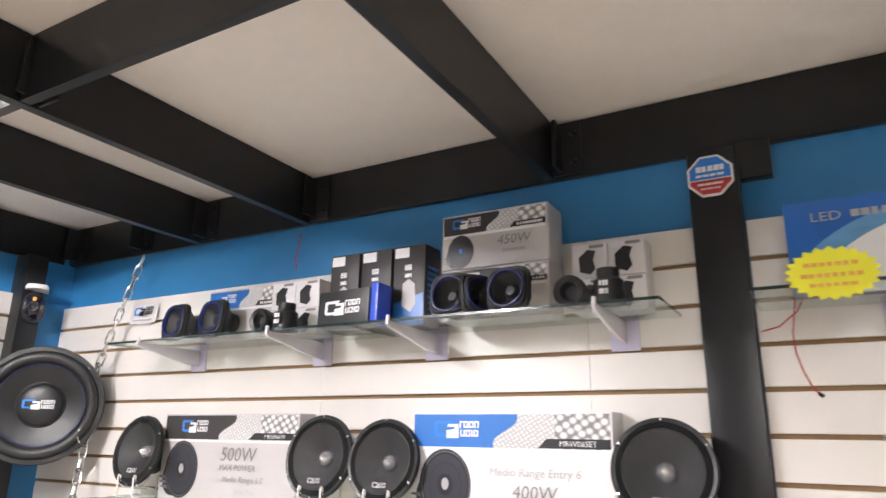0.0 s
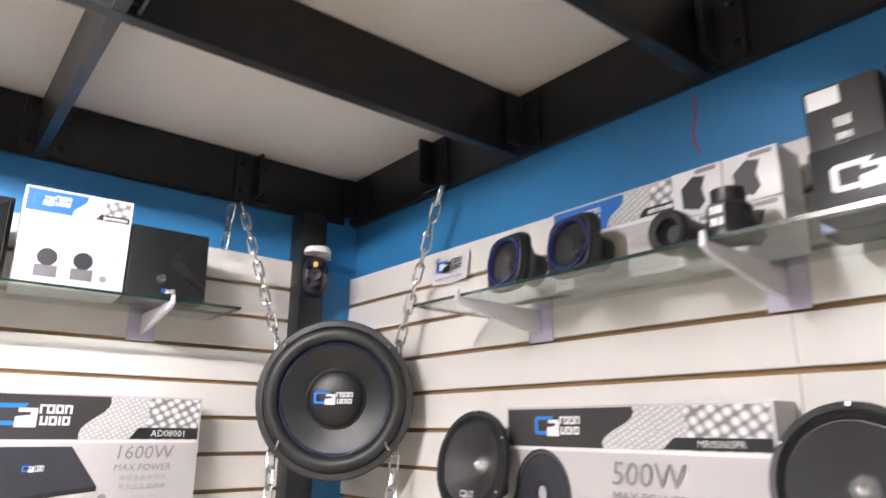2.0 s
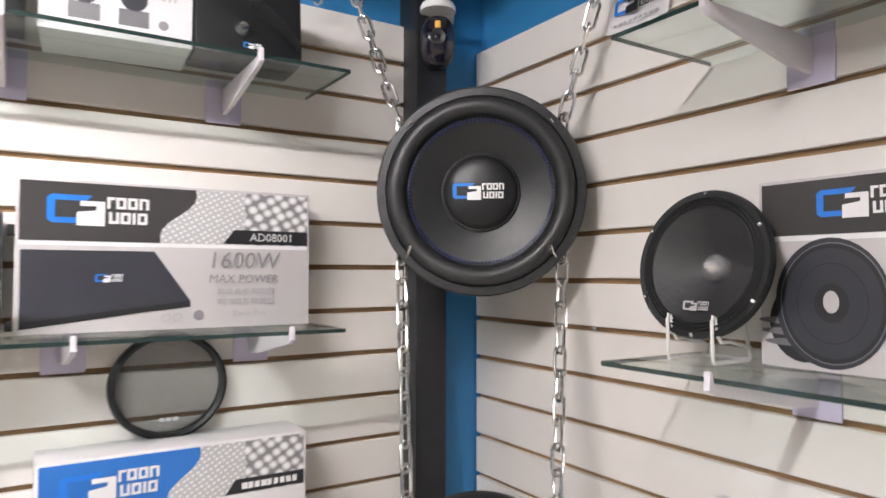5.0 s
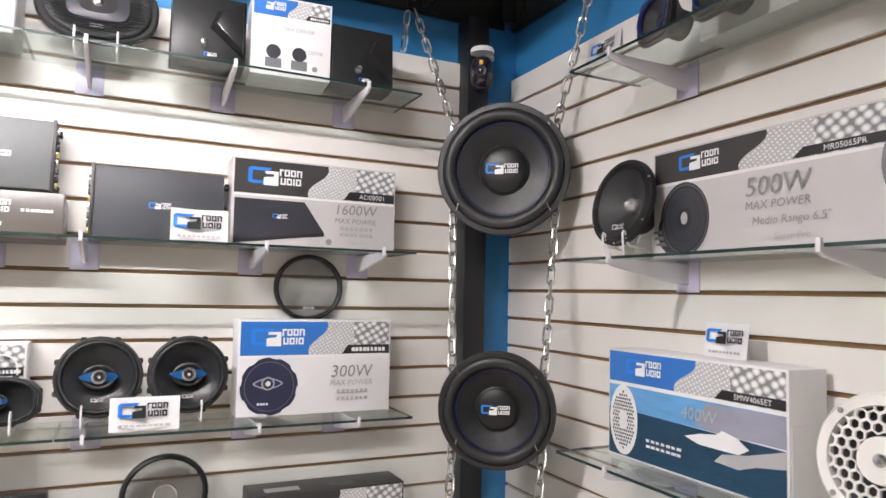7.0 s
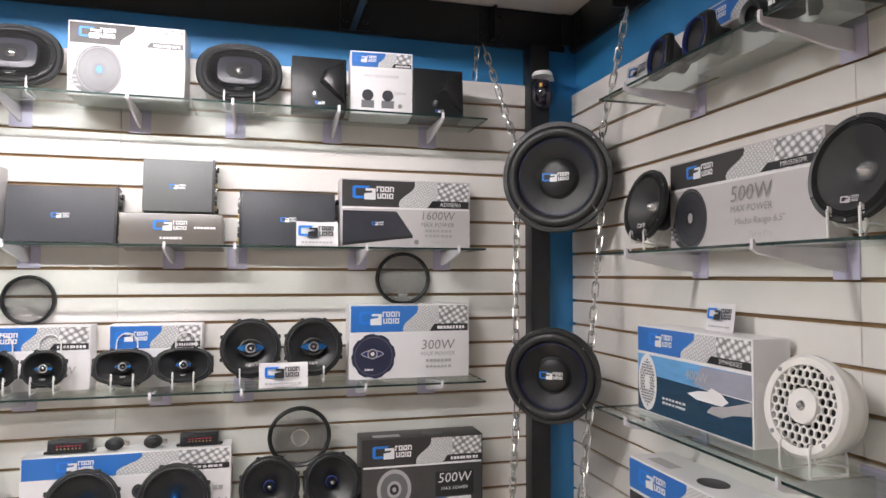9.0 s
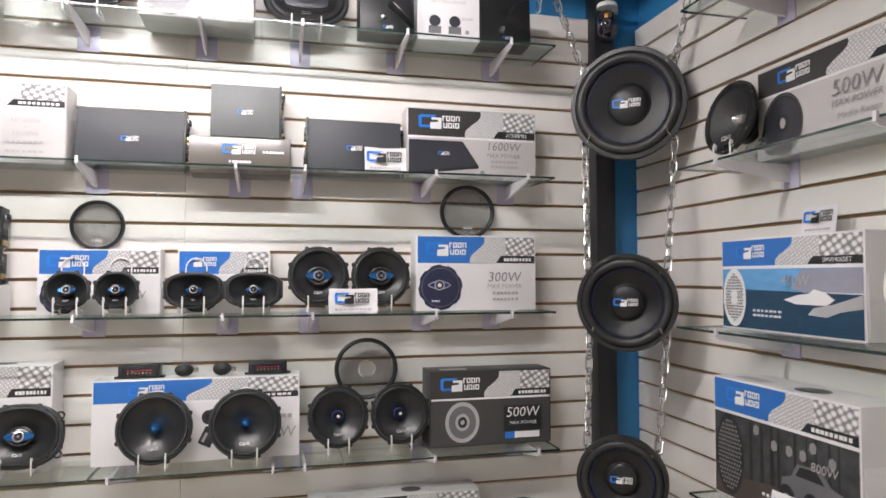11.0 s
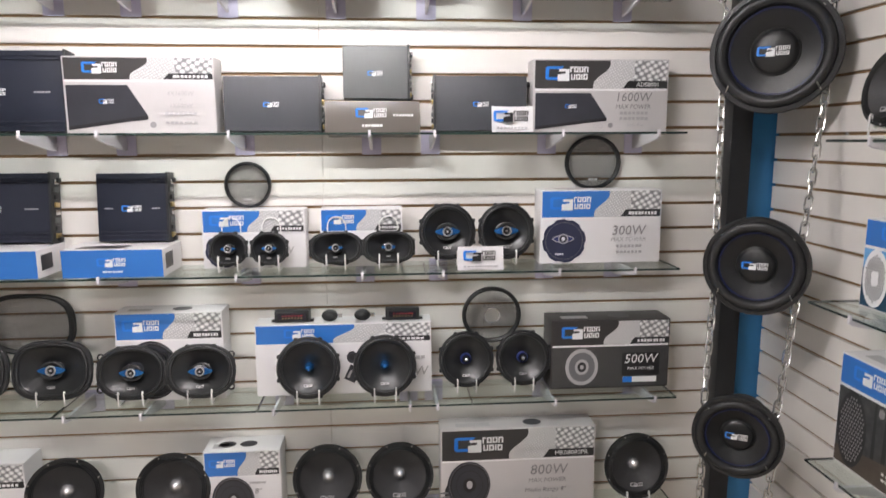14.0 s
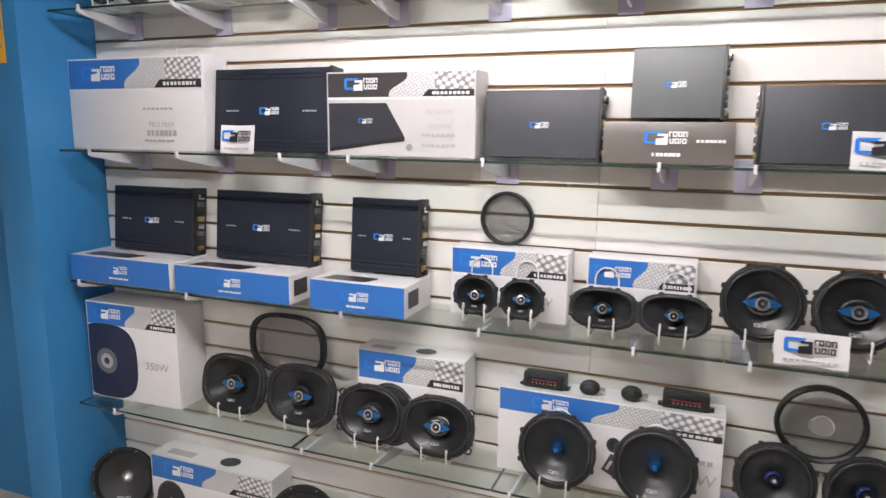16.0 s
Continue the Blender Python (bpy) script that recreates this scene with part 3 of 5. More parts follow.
# surveillance camera on the corner post
cc = thing("security_camera", pose(-0.100, -0.054, 1.876, 0, 0, -32), "small white and black ball security camera on the post", "security camera")
part("base", lathe([(0, -0.014), (0.9, -0.014), (1, -0.008), (1, 0.0), (0, 0.0)], 0.032, 0.032, 32), INKW, cc, "white round mount", m=pose(0, -0.025, -0.004, -90))
part("arm", box(-0.008, 0.03, -0.012, 0.03, -0.006, 0.004), INKW, cc, bevel=0.002)
part("head", lathe([(0, -0.022), (0.55, -0.020), (0.9, -0.012), (1, 0.0), (0.98, 0.02), (0.85, 0.032), (0, 0.036)], 0.031, 0.046, 32, 2.6), BODY, cc, m=pose(0, -0.03, -0.060, 8))
part("front_glass", lathe([(0, -0.0245), (0.55, -0.0225), (0.85, -0.014), (0.93, -0.008)], 0.031, 0.046, 32, 2.6), LENS, cc, "dark glossy front", m=pose(0, -0.03, -0.060, 8))
part("lens", lathe([(0, -0.022), (0.3, -0.023), (0.85, -0.0275), (0.95, -0.0275), (1, -0.022)], 0.014, 0.014, 24), BODY, cc, "round black lens barrel", m=pose(0, -0.031, -0.056, 8))
part("lamp_window", box(-0.005, 0.005, -0.0245, -0.020, 0.022, 0.034), INKY, cc, m=pose(0, -0.03, -0.062, 8), bevel=0.0008)

# ---- kinds of goods ----


def carton(wall, u, out, z, w, h, d, label, head="blue", body="white", art="", texts=(), code="", top="", tilt=0.0, turn=0.0, share=0.37, group="printed cartons", skip_logo=False, logo_scale=1.0, name="speaker_box"):
    """A printed carton standing on its base; u, out: the middle of its front face."""
    c = thing(name, place(wall, u, out, z, tilt, turn), label, "box", group)
    d = min(d, out - 0.004 - h * math.sin(radians(tilt)))
    bmat = {"white": WHITEC, "silver": SILVERC, "dark": DARKC, "brown": BROWNC}[body]
    shell = box(-w / 2, w / 2, 0, d, 0, h)
    part("shell", shell, bmat, c, bevel=0.0018)
    # folded flap seams on the visible end
    part("flap", box(w / 2 - 0.0004, w / 2 + 0.0010, d * 0.06, d * 0.94, h * 0.04, h * 0.60), bmat, c, bevel=0.0003)
    y = -0.0006
    e = 0.004
    hz = h * (1 - share)
    if head:
        hm = {"blue": BLUEC, "dark": DARKC}[head]
        n = 8
        curve = [(-w / 2 + w * (0.56 - 0.12 * (i / n) + 0.025 * math.sin(math.pi * 2 * i / n)), h - e - (h - e - hz) * i / n) for i in range(n + 1)]
        part("header_band", sheet([(-w / 2 + e, hz)] + [(-w / 2 + e, h - e)] + curve, y), hm, c, smooth=False)
        x0 = curve[-1][0]
        xm = -w / 2 + w * 0.74
        part("ball_print", sheet(curve[::-1] + [(xm, h - e), (xm, hz)], y), DOTS_S, c, smooth=False)
        part("ball_print", sheet([(xm, hz), (xm, h - e), (w / 2 - e, h - e), (w / 2 - e, hz)], y), DOTS, c, smooth=False)
        part("stripe", sheet([(-w / 2 + e, hz - 0.006), (-w / 2 + e, hz - 0.0005), (w / 2 - e, hz - 0.0005), (w / 2 - e, hz - 0.006)], y), INKW, c, smooth=False)
        ch = h * share * 0.27
        part("code_strip", sheet([(w * 0.16, hz + 0.001), (w * 0.20, hz + ch), (w / 2 - e, hz + ch), (w / 2 - e, hz + 0.001)], y - 0.0004), INKK, c, smooth=False)
        if code:
            lettering(code, ch * 0.78, w * 0.345, y - 0.0008, hz + ch * 0.5, INKW, c, min(1.0, w * 0.27 / (ch * 0.78 * 0.58 * len(code))))
        else:
            bars(c, w * 0.345, hz + ch * 0.5, y - 0.0008, w * 0.24, ch * 0.42, INKW, 9)
        if not skip_logo:
            lh = h * share * 0.46 * logo_scale
            logo(c, -w / 2 + w * 0.255, hz + h * share * 0.52, y - 0.0006, min(lh, w * 0.105))
    if art in ("speaker", "speaker_blue"):
        r = hz * 0.475
        cx, cz = -w / 2 + r * 1.02 + 0.008, hz * 0.50
        part("print_magnet", sheet(outline(r * 0.55, r * 0.62, 24, cx=cx - r * 0.42, cz=cz - r * 0.32), y), INKK, c, smooth=False)
        part("print_frame", sheet(outline(r * 0.86, r, 36, cx=cx, cz=cz), y - 0.0004), DARKP, c, smooth=False)
        for k, (q, mt) in enumerate(((0.93, MIDP), (0.91, INKK), (0.84, DARKP), (0.62, INKK), (0.60, DARKP), (0.30, INKK))):
            part("print_ring", sheet(outline(r * q * 0.86, r * q, 32, cx=cx + r * 0.02, cz=cz), y - 0.0006 - 0.0001 * k), mt, c, smooth=False)
        for k in range(3):
            part("print_rib", sheet(outline(r * 0.50, r * 0.06, 20, cx=cx - r * (0.66 - 0.05 * k), cz=cz - r * (0.30 + 0.17 * k)), y - 0.0002), MIDP, c, smooth=False)
        part("print_cap", sheet(outline(r * 0.12, r * 0.17, 18, cx=cx + r * 0.02, cz=cz + r * 0.02), y - 0.0016), INKL if art == "speaker" else INKB, c, smooth=False)
    elif art == "speaker_field":
        r = hz * 0.475
        cx, cz = -w / 2 + r * 1.0 + 0.006, hz * 0.49
        rim = [(cx + r * q * math.cos(radians(k * 5)), cz + r * q * math.sin(radians(k * 5))) for k, q in ((k, 1.0 if k % 9 < 6 else 0.955) for k in range(72))]
        part("print_frame", sheet(rim, y - 0.0004), NAVYP, c, smooth=False)
        part("print_surround", sheet(outline(r * 0.86, r * 0.86, 36, cx=cx, cz=cz), y - 0.0008), MIDP, c, smooth=False)
        part("print_cone", sheet(outline(r * 0.835, r * 0.835, 36, cx=cx, cz=cz), y - 0.0012), NAVYP, c, smooth=False)
        part("print_bracket", sheet(outline(r * 0.52, r * 0.20, 24, 1.5, cx=cx - r * 0.05, cz=cz + r * 0.10), y - 0.0016), INKL, c, smooth=False)
        part("print_bracket_inset", sheet(outline(r * 0.46, r * 0.15, 24, 1.5, cx=cx - r * 0.05, cz=cz + r * 0.10), y - 0.0020), BLUETRIM, c, smooth=False)
        part("print_tweeter", sheet(outline(r * 0.23, r * 0.23, 24, cx=cx - r * 0.05, cz=cz + r * 0.10), y - 0.0024), INKL, c, smooth=False)
        part("print_tweeter_well", sheet(outline(r * 0.18, r * 0.18, 24, cx=cx - r * 0.05, cz=cz + r * 0.10), y - 0.0028), DARKP, c, smooth=False)
        part("print_dome", sheet(outline(r * 0.09, r * 0.09, 16, cx=cx - r * 0.05, cz=cz + r * 0.10), y - 0.0032), INKW, c, smooth=False)
        bars(c, cx - r * 0.2, cz - r * 0.60, y - 0.0016, r * 0.4, r * 0.08, INKW, 4)
    elif art == "speaker_cropped":
        r = hz * 0.50
        cx, cz = -w / 2 + r * 0.60, hz * 0.51
        for k, (q, p, mt) in enumerate(((1.0, 3.0, NAVYP), (0.86, 2.0, NAVYP), (0.34, 2.0, MIDP), (0.20, 2.0, INKL), (0.09, 2.0, DARKP))):
            pts = [(max(px, -w / 2 + e), pz) for px, pz in outline(r * q, r * q, 40, p, cx=cx, cz=cz)]
            keep = [v for i, v in enumerate(pts) if v[0] > -w / 2 + e + 1e-6 or pts[i - 1][0] > -w / 2 + e + 1e-6 or pts[(i + 1) % len(pts)][0] > -w / 2 + e + 1e-6]
            part("print_ring", sheet(keep, y - 0.0004 * (k + 1)), mt, c, smooth=False)
    elif art == "amp":
        a = [(-w / 2 + e + 0.002, hz * 0.10), (-w / 2 + e + 0.002, hz * 0.90), (-w / 2 + w * 0.42, hz * 0.90), (-w / 2 + w * 0.545, hz * 0.33), (-w / 2 + w * 0.545, hz * 0.26)]
        part("print_amplifier", sheet(a, y - 0.0004), DARKP, c, smooth=False)
        part("print_edge", sheet([(-w / 2 + e + 0.002, hz * 0.06), (-w / 2 + e + 0.002, hz * 0.13), (-w / 2 + w * 0.545, hz * 0.335), (-w / 2 + w * 0.545, hz * 0.275)], y - 0.0008), INKK, c, smooth=False)
        logo(c, -w / 2 + w * 0.28, hz * 0.60, y - 0.0012, hz * 0.085)
        part("print_badge", sheet(outline(hz * 0.06, hz * 0.06, 20, cx=w * 0.075, cz=hz * 0.16), y - 0.0004), INKG, c, smooth=False)
    elif art == "woofer_line":
        part("weave", sheet([(-w / 2 + e, e), (-w / 2 + e, hz - 0.007), (w / 2 - e, hz - 0.007), (w / 2 - e, e)], y), CARBON, c, smooth=False)
        r = hz * 0.42
        cx, cz = -w / 2 + w * 0.26, hz * 0.5
        for k, (s, mt) in enumerate(((1.0, INKL), (0.80, MIDP), (0.42, INKL), (0.27, INKK), (0.12, INKL))):
            part("print_ring", sheet(outline(r * s * 0.88, r * s, 32, cx=cx, cz=cz), y - 0.0006 - 0.0004 * k), mt, c, smooth=False)
        part("print_panel", sheet([(w * 0.10, hz * 0.28), (w * 0.10, hz * 0.80), (w * 0.42, hz * 0.80), (w * 0.42, hz * 0.28)], y - 0.0006), INKK, c, smooth=False)
        part("print_tag", sheet([(w * 0.11, hz * 0.12), (w * 0.11, hz * 0.25), (w * 0.40, hz * 0.25), (w * 0.40, hz * 0.12)], y - 0.0006), INKW, c, smooth=False)
        part("print_tag", sheet([(w * 0.11, hz * 0.12), (w * 0.11, hz * 0.25), (w * 0.19, hz * 0.25), (w * 0.19, hz * 0.12)], y - 0.0010), INKB, c, smooth=False)
    elif art == "boat":
        L, Rr = -w / 2 + e, w / 2 - e
        part("print_sky", sheet([(L, hz * 0.62), (L, hz - 0.007), (Rr, hz - 0.007), (Rr, hz * 0.62)], y), SKYP, c, smooth=False)
        part("print_dusk", sheet([(0.02, hz * 0.66), (w * 0.12, hz * 0.93), (Rr, hz * 0.95), (Rr, hz * 0.62), (0.06, hz * 0.62)], y - 0.0004), DUSKP, c, smooth=False)
        part("print_sea", sheet([(L, e), (L, hz * 0.64), (Rr, hz * 0.60), (Rr, e)], y - 0.0006), SEAP, c, smooth=False)
        part("print_hull", sheet([(w * 0.0, hz * 0.50), (w * 0.09, hz * 0.57), (w * 0.17, hz * 0.60), (w * 0.20, hz * 0.66), (w * 0.27, hz * 0.62), (w * 0.33, hz * 0.52), (w * 0.28, hz * 0.44), (w * 0.08, hz * 0.44)], y - 0.001), INKW, c, smooth=False)
        part("print_spray", sheet([(w * 0.16, hz * 0.30), (w * 0.20, hz * 0.40), (w * 0.32, hz * 0.46), (Rr, hz * 0.60), (Rr, hz * 0.42), (w * 0.36, hz * 0.36), (w * 0.28, hz * 0.28)], y - 0.0012), INKL, c, smooth=False)
        part("print_speaker", sheet(outline(hz * 0.27, hz * 0.46, 36, cx=L + hz * 0.29, cz=hz * 0.50), y - 0.0012), INKW, c, smooth=False)
        bm = bmesh.new()
        for i in range(-5, 6):
            for j in range(-8, 9):
                px, pz = (i + (j % 2) * 0.5) * hz * 0.043, j * hz * 0.046
                if 0.03 < (px / (hz * 0.21)) ** 2 + (pz / (hz * 0.37)) ** 2 < 1 and math.hypot(px / 0.6, pz) > hz * 0.12:
                    sheet(outline(hz * 0.016, hz * 0.020, 6, cx=L + hz * 0.29 + px, cz=hz * 0.50 + pz), y - 0.0018, bm)
        part("print_perforation", bm, INKK, c, smooth=False)
    elif art == "jeep":
        L, Rr = -w / 2 + e, w / 2 - e
        part("print_forest", sheet([(L, e), (L, hz - 0.007), (Rr, hz - 0.007), (Rr, e)], y), WOODSP, c, smooth=False)
        tree = random.Random(5)
        for k in range(9):
            tx, tw = w * (-0.20 + 0.075 * k + tree.uniform(-0.02, 0.02)), w * tree.uniform(0.006, 0.016)
            part("print_trunk", sheet([(tx - tw, hz * 0.30), (tx - tw * 0.6, hz - 0.008), (min(tx + tw * 0.6, Rr), hz - 0.008), (min(tx + tw, Rr), hz * 0.30)], y - 0.0002), INKK, c, smooth=False)
        for k in range(6):
            gx, gz = w * (-0.14 + 0.10 * k + tree.uniform(-0.03, 0.03)), hz * tree.uniform(0.74, 0.88)
            part("print_sky_gap", sheet([(gx + p * w * 0.022, gz + q * hz * 0.06) for p, q in ((-1, -0.4), (-0.3, -1), (0.9, -0.6), (1, 0.5), (0.2, 1), (-0.8, 0.7))], y - 0.0003), INKG, c, smooth=False)
        part("print_mud", sheet([(L, e), (L, hz * 0.22), (-w * 0.05, hz * 0.34), (Rr, hz * 0.26), (Rr, e)], y - 0.0004), MUDP, c, smooth=False)
        part("print_speaker", sheet(outline(hz * 0.24, hz * 0.46, 36, cx=L + hz * 0.26, cz=hz * 0.50), y - 0.0010), INKK, c, smooth=False)
        bm = bmesh.new()
        for i in range(-5, 6):
            for j in range(-8, 9):
                px, pz = (i + (j % 2) * 0.5) * hz * 0.042, j * hz * 0.047
                if (px / (hz * 0.21)) ** 2 + (pz / (hz * 0.40)) ** 2 < 1:
                    sheet(outline(hz * 0.014, hz * 0.017, 6, cx=L + hz * 0.26 + px, cz=hz * 0.50 + pz), y - 0.0014, bm)
        part("print_perforation", bm, INKG, c, smooth=False)
        car = [(w * 0.02, hz * 0.36), (w * 0.03, hz * 0.48), (w * 0.09, hz * 0.52), (w * 0.13, hz * 0.66), (w * 0.27, hz * 0.68), (w * 0.34, hz * 0.54), (w * 0.43, hz * 0.50), (w * 0.44, hz * 0.36), (w * 0.38, hz * 0.28), (w * 0.08, hz * 0.28)]
        part("print_buggy", sheet(car, y - 0.0010), MIDP, c, smooth=False)
        part("print_cage", sheet([(w * 0.12, hz * 0.54), (w * 0.15, hz * 0.64), (w * 0.25, hz * 0.65), (w * 0.30, hz * 0.54)], y - 0.0014), INKK, c, smooth=False)
        for k, px in enumerate((0.06, 0.22, 0.40)):
            part("print_wheel", sheet(outline(hz * 0.12, hz * 0.15, 24, cx=w * px, cz=hz * 0.27), y - 0.0018 - 0.0004 * k), INKK, c, smooth=False)
            part("print_rim", sheet(outline(hz * 0.05, hz * 0.06, 16, cx=w * px, cz=hz * 0.27), y - 0.0030 - 0.0004 * k), INKL, c, smooth=False)
    elif art == "component":
        part("print_tweeter", sheet(outline(h * 0.075, h * 0.085, 24, cx=w * 0.045, cz=h * 0.52), y), DARKP, c, smooth=False)
        part("print_dome", sheet(outline(h * 0.038, h * 0.043, 18, cx=w * 0.045, cz=h * 0.52), y - 0.0004), INKK, c, smooth=False)
        part("print_crossover", sheet([(-w * 0.005, h * 0.22), (w * 0.035, h * 0.42), (w * 0.095, h * 0.36), (w * 0.055, h * 0.15)], y), DARKP, c, smooth=False)
        part("print_terminals", sheet([(w * 0.012, h * 0.24), (w * 0.034, h * 0.34), (w * 0.046, h * 0.33), (w * 0.024, h * 0.22)], y - 0.0004), INKL, c, smooth=False)
    elif art == "twin":
        for k, px in enumerate((-0.22, 0.10)):
            part("print_part", sheet(outline(h * 0.09, h * 0.09, 20, cx=w * px, cz=h * 0.30), y), DARKP, c, smooth=False)
            part("print_part", sheet([(w * px - h * 0.1, h * 0.10), (w * px - h * 0.1, h * 0.22), (w * px + h * 0.1, h * 0.22), (w * px + h * 0.1, h * 0.10)], y), MIDP, c, smooth=False)
        part("print_badge", sheet(outline(h * 0.035, h * 0.035, 16, cx=w * 0.30, cz=h * 0.14), y), INKG, c, smooth=False)
    for text, th, tx, tz, ink in texts:
        ink = {"g": INKG, "l": INKL, "w": INKW, "k": INKK}[ink]
        if text:
            lettering(text, th, tx * w, y - 0.0022, tz * h, ink, c, slant=0.12)
        else:
            bars(c, tx * w, tz * h, y - 0.0022, w * 0.22, th, ink, 7)
    if top:
        zt = h + 0.0006
        bm = bmesh.new()
        for k, (px, rr) in enumerate(((0.10, 0.26),) if top == "one" else ((-0.22, 0.2), (0.06, 0.2))):
            bm.faces.new([bm.verts.new((px * w + x, d * 0.45 + yy, zt)) for x, yy in outline(min(rr * d, w * 0.13) * 1.25, rr * d, 24)])
        part("print_top", bm, DARKP, c, smooth=False)
        bm = bmesh.new()
        bm.faces.new([bm.verts.new((x, yy, zt)) for x, yy in ((-w * 0.4, d * 0.2), (-w * 0.18, d * 0.2), (-w * 0.18, d * 0.5), (-w * 0.4, d * 0.5))])
        part("print_top_label", bm, INKL, c, smooth=False)
    return c


def easel(wall, u, out, z, half=0.028, deep=0.05, lift=0.02, loop=0.0, turn=0.0):
    """A small white easel: two front prongs, two seats, two runners and, at times, a tall back loop."""
    s = thing("wire_easel", place(wall, u, out, z, 0, turn), "small white coated wire display easel on the glass shelf", "display easel", "wire easels")
    r = 0.0023
    for sx in (-half, half):
        part("prong", tube([(sx, deep, r), (sx, -0.004, r), (sx, -0.017, r), (sx, -0.019, r + 0.004), (sx, -0.020, lift + 0.022), (sx, -0.018, lift + 0.027), (sx, -0.014, lift + 0.025), (sx, -0.009, lift + 0.004), (sx, -0.004, lift - r), (sx, 0.012, lift - r), (sx, deep, lift * 0.6)], r, 6), WIRE, s)
    part("cross_wire", tube([(-half, deep, r), (half, deep, r)], r, 6), WIRE, s)
    if loop:
        part("back_loop", tube([(-half, deep, r), (-half, deep + 0.004, loop * 0.6)] + [(half * math.cos(radians(a)), deep + 0.006, loop * 0.78 + half * 1.1 * math.sin(radians(a))) for a in range(180, -1, -20)] + [(half, deep + 0.004, loop * 0.6), (half, deep, r)], r * 0.8, 6), WIRE, s)
    else:
        part("back_rest", tube([(-half, deep, r), (-half * 0.5, deep + 0.012, 0.05), (half * 0.5, deep + 0.012, 0.05), (half, deep, r)], r, 6), WIRE, s)
    return s


